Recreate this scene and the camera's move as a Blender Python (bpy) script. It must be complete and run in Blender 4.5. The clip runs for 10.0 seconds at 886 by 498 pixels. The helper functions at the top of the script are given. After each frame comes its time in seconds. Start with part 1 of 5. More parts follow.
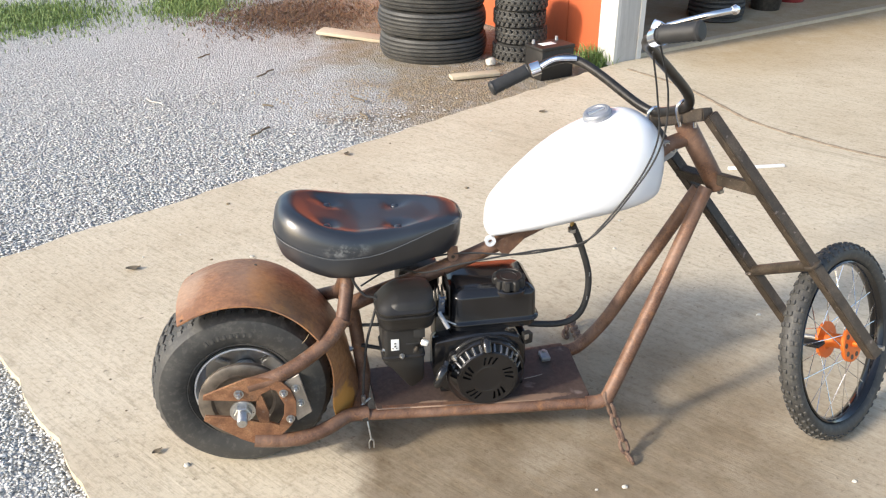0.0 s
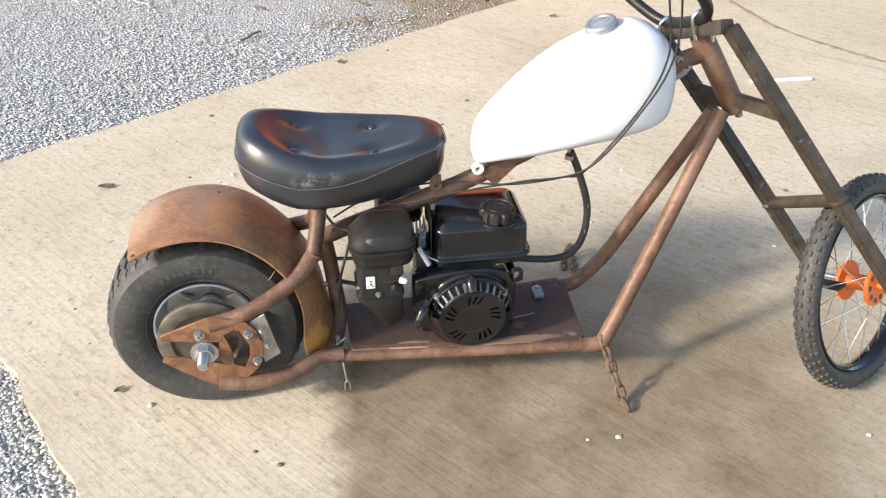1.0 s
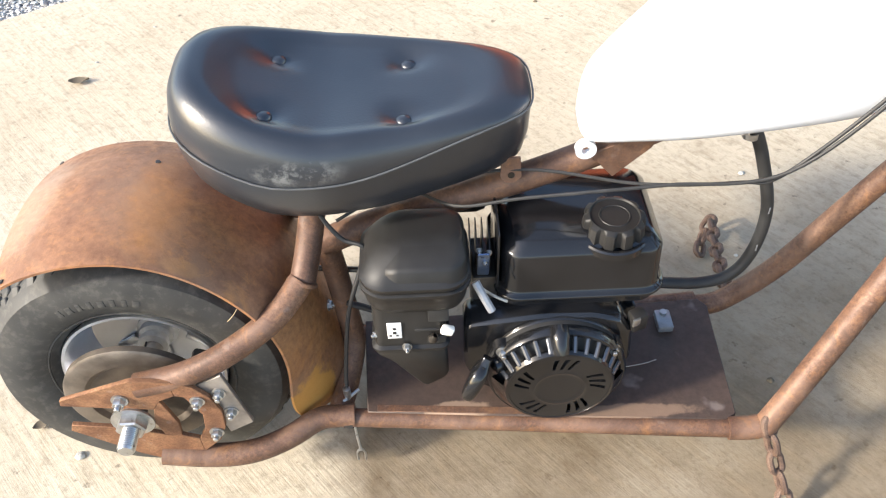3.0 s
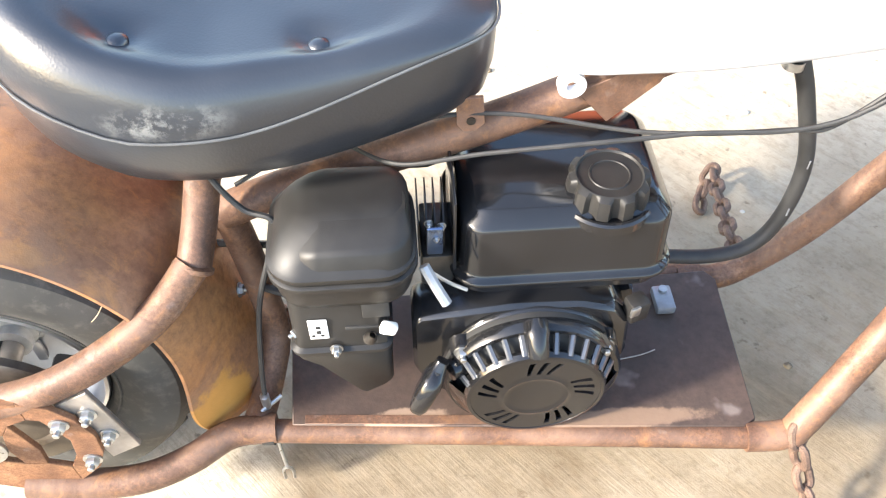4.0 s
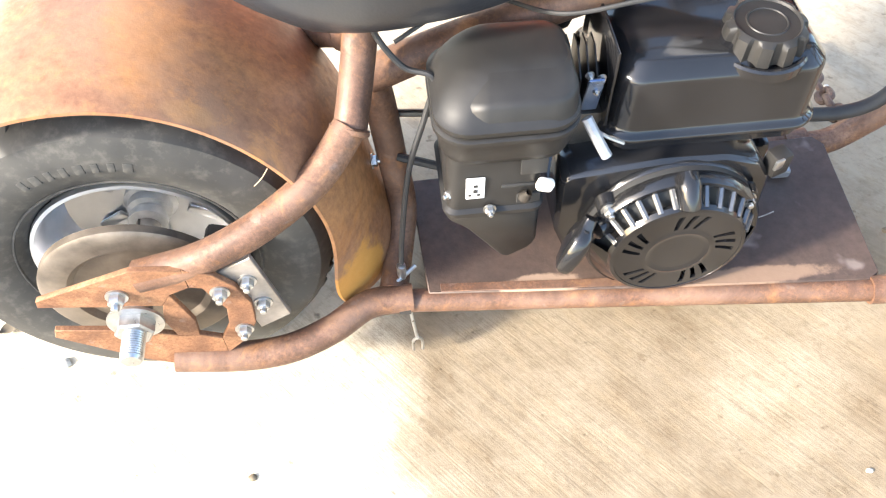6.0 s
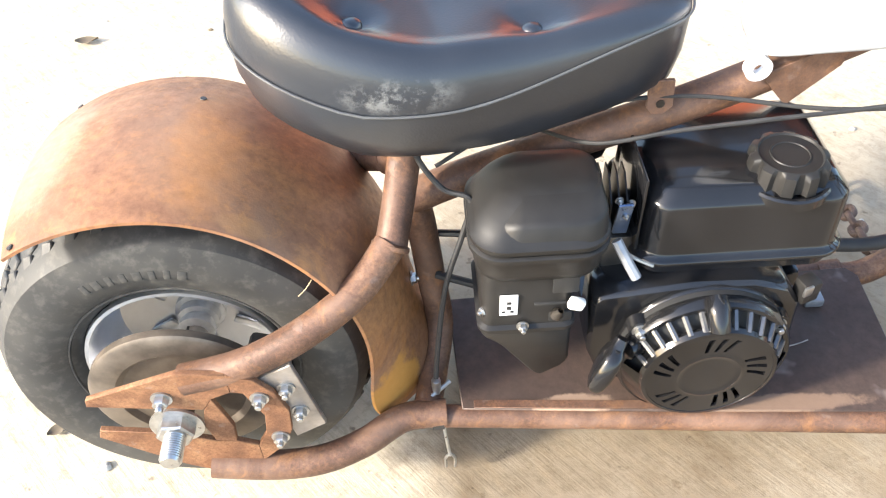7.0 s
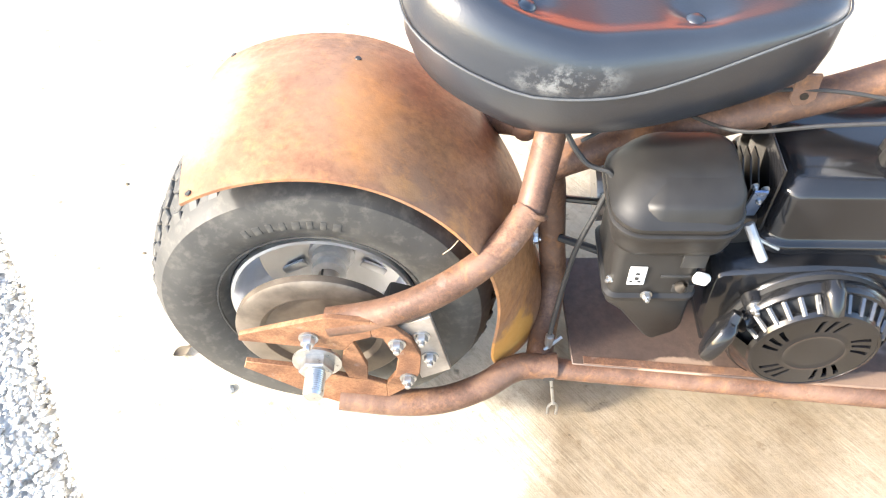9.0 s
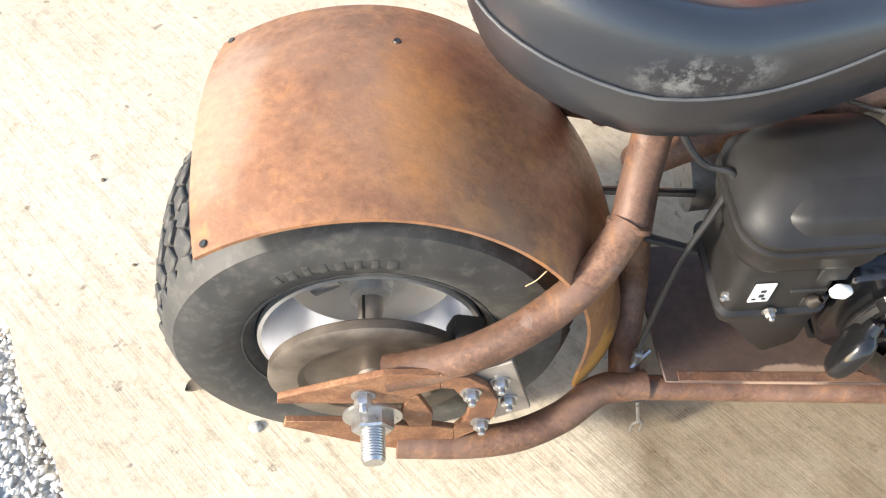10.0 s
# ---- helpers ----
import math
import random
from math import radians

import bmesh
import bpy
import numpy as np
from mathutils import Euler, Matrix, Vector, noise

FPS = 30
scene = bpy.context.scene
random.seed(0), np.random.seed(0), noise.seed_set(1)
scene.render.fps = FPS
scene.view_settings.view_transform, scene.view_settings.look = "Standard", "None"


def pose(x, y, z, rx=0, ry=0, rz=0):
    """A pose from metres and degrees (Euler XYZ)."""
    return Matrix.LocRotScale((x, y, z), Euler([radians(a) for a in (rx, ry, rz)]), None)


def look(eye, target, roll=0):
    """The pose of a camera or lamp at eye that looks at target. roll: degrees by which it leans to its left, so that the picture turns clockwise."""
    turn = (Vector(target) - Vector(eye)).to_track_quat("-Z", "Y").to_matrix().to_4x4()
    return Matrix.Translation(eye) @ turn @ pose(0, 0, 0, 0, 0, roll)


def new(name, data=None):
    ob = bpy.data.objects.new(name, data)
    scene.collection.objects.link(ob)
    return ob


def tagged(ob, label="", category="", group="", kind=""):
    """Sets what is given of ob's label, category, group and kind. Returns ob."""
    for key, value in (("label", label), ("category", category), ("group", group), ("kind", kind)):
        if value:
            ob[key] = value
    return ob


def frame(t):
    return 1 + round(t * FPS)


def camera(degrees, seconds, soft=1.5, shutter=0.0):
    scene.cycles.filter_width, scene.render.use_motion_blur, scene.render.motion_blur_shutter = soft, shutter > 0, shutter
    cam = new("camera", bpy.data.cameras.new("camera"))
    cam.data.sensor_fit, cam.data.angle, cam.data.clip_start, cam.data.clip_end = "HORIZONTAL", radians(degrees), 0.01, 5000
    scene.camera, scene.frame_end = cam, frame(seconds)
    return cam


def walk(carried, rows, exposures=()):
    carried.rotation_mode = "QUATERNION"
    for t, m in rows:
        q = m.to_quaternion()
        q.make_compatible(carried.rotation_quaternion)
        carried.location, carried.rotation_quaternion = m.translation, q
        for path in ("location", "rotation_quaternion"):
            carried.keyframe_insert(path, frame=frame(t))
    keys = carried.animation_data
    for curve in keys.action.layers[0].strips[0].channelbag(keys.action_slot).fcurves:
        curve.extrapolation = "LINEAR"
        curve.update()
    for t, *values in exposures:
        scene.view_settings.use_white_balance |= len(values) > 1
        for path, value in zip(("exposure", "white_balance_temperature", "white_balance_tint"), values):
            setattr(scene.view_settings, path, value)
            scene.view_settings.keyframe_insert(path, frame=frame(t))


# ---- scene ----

cam = camera(55.6, 10.0, 1.2)
PATH = [
    (0, (0.1689, -1.6271, 1.2793), (0.4731, 0.1199, 0.3544), -0.02),
    (0.5, (0.2426, -1.5772, 1.2625), (0.4275, 0.1442, 0.2612), -1.65),
    (1, (0.2648, -1.4621, 1.2381), (0.5134, 0.1763, 0.1185), -0.01),
    (1.5, (0.2811, -1.3018, 1.2063), (0.5051, 0.3073, 0.0398), 0.37),
    (2, (0.3728, -1.1139, 1.1518), (0.3789, 0.5074, -0.0193), -3.01),
    (2.2, (0.4220, -1.0207, 1.1421), (0.3701, 0.5751, -0.0624), -4.14),
    (3.3, (0.3608, -0.7217, 1.0099), (0.4122, 0.6409, -0.4532), -1.73),
    (3.5, (0.3706, -0.6798, 0.9882), (0.4093, 0.6750, -0.4825), -3.01),
    (4, (0.4043, -0.5907, 0.8926), (0.4906, 0.7024, -0.6307), -0.42),
    (4.5, (0.4012, -0.5679, 0.8430), (0.4758, 0.6683, -0.7275), -0.34),
    (5, (0.3924, -0.5642, 0.8422), (0.4083, 0.6470, -0.7492), -2.48),
    (5.5, (0.3184, -0.5833, 0.8659), (0.4045, 0.5771, -0.7608), 0.13),
    (5.7, (0.2732, -0.6017, 0.8629), (0.3922, 0.5391, -0.7755), -1.57),
    (6.8, (0.2285, -0.6727, 0.8586), (0.3239, 0.6742, -0.6167), 2.10),
    (7, (0.2524, -0.6603, 0.8753), (0.2846, 0.7389, -0.5533), -2.44),
    (7.5, (0.3407, -0.6542, 0.8729), (0.4407, 0.7199, -0.5769), -1.60),
    (8, (0.3551, -0.6577, 0.8741), (0.4016, 0.6995, -0.5941), -2.12),
    (8.5, (0.2827, -0.6612, 0.8965), (0.2390, 0.6771, -0.5891), -3.39),
    (9, (0.1422, -0.6655, 0.9401), (0.1152, 0.6030, -0.6059), -0.34),
    (9.5, (0.0878, -0.6037, 0.9110), (-0.0199, 0.6118, -0.6736), -3.18),
    (10, (0.0555, -0.4803, 0.8725), (0.0946, 0.6100, -0.8037), -1.83),
]
EXPOSURES = [(t, e, 6650, 10) for t, e in [(0.0, 1.12), (1.0, 1.22), (2.2, 1.42), (3.5, 1.93), (4.0, 2.47), (4.5, 2.76), (5.5, 2.84), (6.8, 2.10), (7.0, 2.14), (7.5, 2.62), (8.0, 2.82), (8.5, 2.78), (9.0, 2.60), (9.5, 2.22), (10.0, 1.72)]]
walk(cam, [(t, look(eye, target, roll)) for t, eye, target, roll in PATH], EXPOSURES)

# ---- world and sun ----
SUN_FROM = Vector((-1.90, -0.65, 1.0)).normalized()
world = bpy.data.worlds.new("sky")
scene.world = world
world.use_nodes = True
wn = world.node_tree.nodes
sky = wn.new("ShaderNodeTexSky")
sky.sky_type = "NISHITA"
sky.sun_disc = False
sky.sun_elevation = math.asin(SUN_FROM.z)
sky.sun_rotation = math.atan2(SUN_FROM.x, SUN_FROM.y)
sky.dust_density = 1.6
world.node_tree.links.new(sky.outputs[0], wn["Background"].inputs[0])
wn["Background"].inputs[1].default_value = 0.15
sun_data = bpy.data.lights.new("sun", "SUN")
sun_data.energy = 2.3
sun_data.angle = radians(6.0)
sun_data.color = (1.0, 0.94, 0.85)
sun = new("sun", sun_data)
sun.matrix_world = look(SUN_FROM * 20, (0, 0, 0))


# ---- materials ----
class Nodes:
    """A small wrapper that strings shader nodes together."""

    def __init__(self, name, old=None):
        self.m = old or bpy.data.materials.new(name)
        self.m.use_nodes = True
        self.t = self.m.node_tree
        self.bsdf = self.t.nodes["Principled BSDF"]
        self.coord = self.t.nodes.new("ShaderNodeTexCoord").outputs["Object"]

    def link(self, a, b):
        self.t.links.new(a, b)

    def mapped(self, scale=(1, 1, 1), rot=0.0):
        n = self.t.nodes.new("ShaderNodeMapping")
        n.vector_type = "TEXTURE"
        n.inputs["Scale"].default_value = [1.0 / v for v in scale]
        n.inputs["Rotation"].default_value = (0, 0, rot)
        self.link(self.coord, n.inputs["Vector"])
        return n.outputs[0]

    def noise(self, scale, detail=4, rough=0.55, vec=None, distort=0.0):
        n = self.t.nodes.new("ShaderNodeTexNoise")
        n.inputs["Scale"].default_value = scale
        n.inputs["Detail"].default_value = detail
        n.inputs["Roughness"].default_value = rough
        n.inputs["Distortion"].default_value = distort
        self.link(vec or self.coord, n.inputs["Vector"])
        return n.outputs["Fac"]

    def voronoi(self, scale, out="Distance", vec=None, feature="F1"):
        n = self.t.nodes.new("ShaderNodeTexVoronoi")
        n.feature = feature
        n.inputs["Scale"].default_value = scale
        self.link(vec or self.coord, n.inputs["Vector"])
        return n.outputs[out]

    def ramp(self, fac, stops):
        n = self.t.nodes.new("ShaderNodeValToRGB")
        while len(n.color_ramp.elements) < len(stops):
            n.color_ramp.elements.new(0.5)
        for e, (p, c) in zip(n.color_ramp.elements, stops):
            e.position = p
            e.color = (*c, 1) if isinstance(c, tuple) else (c, c, c, 1)
        self.link(fac, n.inputs[0])
        return n.outputs[0]

    def mix(self, fac, a, b, kind="MIX"):
        n = self.t.nodes.new("ShaderNodeMix")
        n.data_type = "RGBA"
        n.blend_type = kind
        for v, sock in ((fac, n.inputs[0]), (a, n.inputs[6]), (b, n.inputs[7])):
            if isinstance(v, tuple):
                sock.default_value = (*v, 1)
            elif isinstance(v, (int, float)):
                sock.default_value = v if sock is n.inputs[0] else (v, v, v, 1)
            else:
                self.link(v, sock)
        return n.outputs[2]

    def math(self, op, a, b=0.0):
        n = self.t.nodes.new("ShaderNodeMath")
        n.operation = op
        for v, sock in ((a, n.inputs[0]), (b, n.inputs[1])):
            if isinstance(v, (int, float)):
                sock.default_value = v
            else:
                self.link(v, sock)
        return n.outputs[0]

    def span(self, v, lo, hi):
        n = self.t.nodes.new("ShaderNodeMapRange")
        n.interpolation_type = "SMOOTHSTEP"
        n.inputs[1].default_value, n.inputs[2].default_value = lo, hi
        self.link(v, n.inputs[0])
        return n.outputs[0]

    def xyz(self):
        n = self.t.nodes.new("ShaderNodeSeparateXYZ")
        self.link(self.coord, n.inputs[0])
        return n.outputs

    def random(self, island=False):
        if island:
            return self.t.nodes.new("ShaderNodeNewGeometry").outputs["Random Per Island"]
        return self.t.nodes.new("ShaderNodeObjectInfo").outputs["Random"]

    def done(self, color, rough=0.6, metal=0.0, height=None, bump=0.3, dist=0.002, coat=0.0, spec=0.5):
        b = self.bsdf
        for v, key in ((color, "Base Color"), (rough, "Roughness"), (metal, "Metallic")):
            if isinstance(v, tuple):
                b.inputs[key].default_value = (*v, 1)
            elif isinstance(v, (int, float)):
                b.inputs[key].default_value = v
            else:
                self.link(v, b.inputs[key])
        b.inputs["Coat Weight"].default_value = coat
        b.inputs["Specular IOR Level"].default_value = spec
        if height is not None:
            n = self.t.nodes.new("ShaderNodeBump")
            n.inputs["Strength"].default_value = bump
            n.inputs["Distance"].default_value = dist
            self.link(height, n.inputs["Height"])
            self.link(n.outputs[0], b.inputs["Normal"])
        return self.m


def rust(name, dark, mid, bright, scale=9.0, amount=0.5, rough=0.72, scratch=0.0, pale=None, grainy=0.15):
    n = Nodes(name)
    big = n.noise(scale, 6, 0.62, distort=0.6)
    fine = n.noise(scale * 14, 5, 0.7)
    col = n.ramp(big, [(0.28, dark), (0.5, mid), (0.5 + 0.5 * (1 - amount), bright)])
    col = n.mix(n.ramp(fine, [(0.35, 0.0), (0.70, 0.75)]), col, dark)
    if pale:
        w = n.ramp(n.noise(scale * 0.45, 5, 0.6, distort=0.8), [(0.46, 0.0), (0.66, 0.8)])
        col = n.mix(n.math("MULTIPLY", w, n.ramp(fine, [(0.25, 0.3), (0.6, 1.0)])), col, pale)
        t = n.ramp(n.noise(scale * 1.7, 6, 0.7, distort=1.2), [(0.55, 0.0), (0.70, min(0.7, 1.9 * grainy))])
        col = n.mix(t, col, (0.52, 0.235, 0.075))
        grain = n.noise(scale * 10, 6, 0.78, distort=0.4)
        col = n.mix(n.ramp(grain, [(0.52, 0.0), (0.66, grainy)]), col, (0.50, 0.225, 0.075))
        col = n.mix(n.ramp(grain, [(0.32, 0.4), (0.42, 0.0)]), col, dark)
    if scratch:
        s = n.ramp(n.noise(scale * 3.2, 3, 0.5), [(0.66, 0.0), (0.72, scratch)])
        col = n.mix(s, col, (0.36, 0.30, 0.27))
    return n.done(col, n.ramp(fine, [(0.2, rough - 0.14), (0.8, rough + 0.12)]), 0.15, fine, 0.35, 0.0012)


RUST_TUBE = rust("rusty_tube", (0.062, 0.032, 0.021), (0.165, 0.086, 0.054), (0.30, 0.165, 0.10), 18, 0.55, 0.55, 0.15, (0.25, 0.155, 0.110))
RUST_FENDER = rust("rusty_fender", (0.17, 0.080, 0.042), (0.34, 0.162, 0.080), (0.47, 0.228, 0.088), 7, 0.6, 0.5, 0.0, (0.43, 0.27, 0.165), 0.38)
RUST_PLATE = rust("rusty_floor_plate", (0.050, 0.034, 0.027), (0.077, 0.051, 0.040), (0.13, 0.083, 0.060), 6, 0.3, 0.60, 0.35)
def worn_patch(m, at, size, colour, amount=0.8, soft=0.4):
    """Adds a bare, pale patch of its own shape to a rust material."""
    n = Nodes("", m)
    x, y, z = n.xyz()
    d = n.math("ADD", n.math("POWER", n.math("DIVIDE", n.math("SUBTRACT", x, at[0]), size[0]), 2), n.math("POWER", n.math("DIVIDE", n.math("SUBTRACT", y, at[1]), size[1]), 2))
    if len(at) > 2:
        d = n.math("ADD", d, n.math("POWER", n.math("DIVIDE", n.math("SUBTRACT", z, at[2]), size[2]), 2))
    d = n.math("ADD", d, n.math("MULTIPLY", n.math("SUBTRACT", n.noise(38, 5, 0.65), 0.5), 2.4))
    mask = n.math("SUBTRACT", 1.0, n.span(d, 0.65 - soft / 2, 0.65 + soft))
    old = n.bsdf.inputs["Base Color"].links[0].from_socket
    n.link(n.mix(n.math("MULTIPLY", mask, amount), old, colour), n.bsdf.inputs["Base Color"])


worn_patch(RUST_FENDER, (0.200, -0.090, -0.050), (0.08, 0.036, 0.045), (0.60, 0.29, 0.06))
worn_patch(RUST_FENDER, (0.055, -0.015, 0.222), (0.030, 0.085, 0.05), (0.56, 0.225, 0.045), 0.32, 1.2)
worn_patch(RUST_FENDER, (-0.10, 0.01, 0.20), (0.035, 0.085, 0.05), (0.42, 0.34, 0.27), 0.4, 1.3)
worn_patch(RUST_FENDER, (0.088, -0.105, 0.188), (0.030, 0.010, 0.02), (0.60, 0.30, 0.10), 0.25, 0.6)
worn_patch(RUST_PLATE, (0.395, -0.163), (0.05, 0.014), (0.34, 0.235, 0.165))
worn_patch(RUST_PLATE, (0.62, -0.178), (0.09, 0.012), (0.26, 0.17, 0.115))
RUST_BRIGHT = rust("orange_rust", (0.12, 0.054, 0.028), (0.28, 0.132, 0.064), (0.41, 0.22, 0.11), 26, 0.6, 0.78, 0.2)
RUST_CHAIN = rust("rusty_chain", (0.060, 0.038, 0.028), (0.15, 0.092, 0.066), (0.27, 0.18, 0.13), 60, 0.5, 0.7)
RUST_FORK = rust("bare_fork_steel", (0.030, 0.023, 0.017), (0.062, 0.047, 0.033), (0.125, 0.096, 0.068), 24, 0.55, 0.5, 0.35)


def plain(name, col, rough, metal=0.0, vary=0.25, scale=30.0, bump=0.1, coat=0.0, fine=220.0, dist=0.0006, spec=0.5):
    n = Nodes(name)
    a = n.noise(scale, 5, 0.6)
    dark = tuple(c * (1 - vary) for c in col)
    lite = tuple(min(1, c * (1 + vary)) for c in col)
    f = n.noise(fine, 3, 0.6)
    return n.done(n.ramp(a, [(0.3, dark), (0.7, lite)]), n.ramp(a, [(0.25, max(0.03, rough - 0.07)), (0.75, rough + 0.07)]), metal, f, bump, dist, coat, spec)


WHITE_PAINT = plain("white_tank_paint", (0.74, 0.76, 0.79), 0.24, 0, 0.03, 8, 0.03, 0.4)
BLACK_GLOSS = plain("black_gloss_enamel", (0.012, 0.012, 0.013), 0.16, 0, 0.3, 12, 0.04, 0.2)
BLACK_PLASTIC = plain("black_moulded_plastic", (0.019, 0.018, 0.017), 0.47, 0, 0.2, 40, 0.25, 0, 900, 0.0004, 0.38)
BLACK_RUBBER = plain("black_rubber", (0.022, 0.022, 0.022), 0.6, 0, 0.3, 60, 0.2)
BLACK_BAR = plain("worn_black_bar", (0.020, 0.018, 0.016), 0.38, 0.2, 0.5, 50, 0.2)
DARK_STEEL = plain("dark_steel", (0.09, 0.082, 0.074), 0.42, 0.8, 0.35, 45, 0.15)
BLUE_STEEL = plain("blued_steel", (0.22, 0.30, 0.46), 0.3, 0.9, 0.3, 40, 0.1)
ZINC = plain("zinc_plated_steel", (0.46, 0.46, 0.45), 0.32, 0.9, 0.2, 120, 0.1)
WORN_STEEL = plain("worn_bare_steel", (0.30, 0.27, 0.24), 0.42, 0.5, 0.3, 40, 0.15)
DISC_STEEL = plain("brown_disc_steel", (0.15, 0.125, 0.10), 0.44, 0.5, 0.35, 40, 0.15)
CHROME = plain("chrome", (0.75, 0.75, 0.76), 0.16, 1.0, 0.08, 40, 0.03)
ALUMINIUM = plain("polished_aluminium", (0.70, 0.71, 0.73), 0.33, 0.95, 0.12, 14, 0.06)
PIPING = plain("pale_worn_piping", (0.085, 0.088, 0.090), 0.5)
SOIL = plain("tan_soil", (0.27, 0.21, 0.145), 0.95, 0, 0.4, 25, 0.6, 0, 120, 0.004)
DULL_ALLOY = plain("dull_cast_alloy", (0.50, 0.50, 0.49), 0.5, 0.55, 0.2, 60, 0.15)
# black plastic ribs, coloured paler to carry the sky's reflection
RIB_SHEEN = plain("black_ribs_with_painted_sheen", (0.16, 0.165, 0.175), 0.22, 0.6, 0.15)
WHITE_LABEL = plain("white_label", (0.82, 0.82, 0.80), 0.5, 0, 0.03)
PRINT_AND_SHADE = plain("black_print_and_recess_shade", (0.02, 0.02, 0.02), 0.6, 0, 0.1)
BONE_PLASTIC = plain("white_plastic_plug", (0.85, 0.83, 0.76), 0.4, 0, 0.05)
ORANGE_PLASTIC = plain("orange_anodised_metal", (0.75, 0.17, 0.025), 0.34, 0.3, 0.12, 40, 0.05)
BRASS = plain("yellow_brass", (0.50, 0.36, 0.14), 0.35, 0.9)
GREY_METAL = plain("grey_painted_metal", (0.30, 0.31, 0.33), 0.4, 0.5)
DRY_LEAF = plain("dry_leaf", (0.16, 0.125, 0.08), 0.8, 0, 0.4)
STRAW = plain("dry_straw", (0.36, 0.28, 0.17), 0.7, 0, 0.25)
ROCK_WHITE = plain("pale_limestone", (0.50, 0.475, 0.42), 0.85, 0, 0.15, 40, 0.6, 0, 150, 0.003)


def vinyl():
    n = Nodes("black_vinyl")
    x, y, z = n.xyz()
    grain = n.voronoi(420.0)
    big = n.noise(7, 4)
    scuff = n.noise(55, 6, 0.75)
    d = n.math("ADD", n.math("POWER", n.math("MULTIPLY", n.math("SUBTRACT", x, 0.236), 17.0), 2), n.math("POWER", n.math("MULTIPLY", n.math("ADD", y, 0.106), 42.0), 2))
    d = n.math("ADD", d, n.math("POWER", n.math("MULTIPLY", n.math("SUBTRACT", z, 0.490), 50.0), 2))
    near = n.math("SUBTRACT", 1.0, n.span(d, 0.1, 1.1))
    worn = n.math("MULTIPLY", near, n.ramp(scuff, [(0.46, 0.0), (0.60, 1.0)]))
    col = n.mix(n.ramp(big, [(0.3, 0.0), (0.7, 1.0)]), (0.013, 0.0145, 0.018), (0.024, 0.027, 0.033))
    col = n.mix(worn, col, (0.17, 0.175, 0.17))
    rough = n.ramp(big, [(0.3, 0.29), (0.7, 0.37)])
    return n.done(col, rough, 0, grain, 0.12, 0.0006, 0.15, 0.9)


def tyre_rubber():
    n = Nodes("dusty_tyre_rubber")
    big = n.noise(11, 5, 0.6)
    fine = n.noise(90, 5, 0.65)
    col = n.mix(n.ramp(big, [(0.35, 0.0), (0.75, 0.6)]), (0.030, 0.030, 0.029), (0.095, 0.090, 0.080))
    col = n.mix(n.ramp(fine, [(0.5, 0.0), (0.8, 0.65)]), col, (0.13, 0.122, 0.105))
    return n.done(col, n.ramp(big, [(0.3, 0.5), (0.7, 0.72)]), 0, fine, 0.25, 0.001)


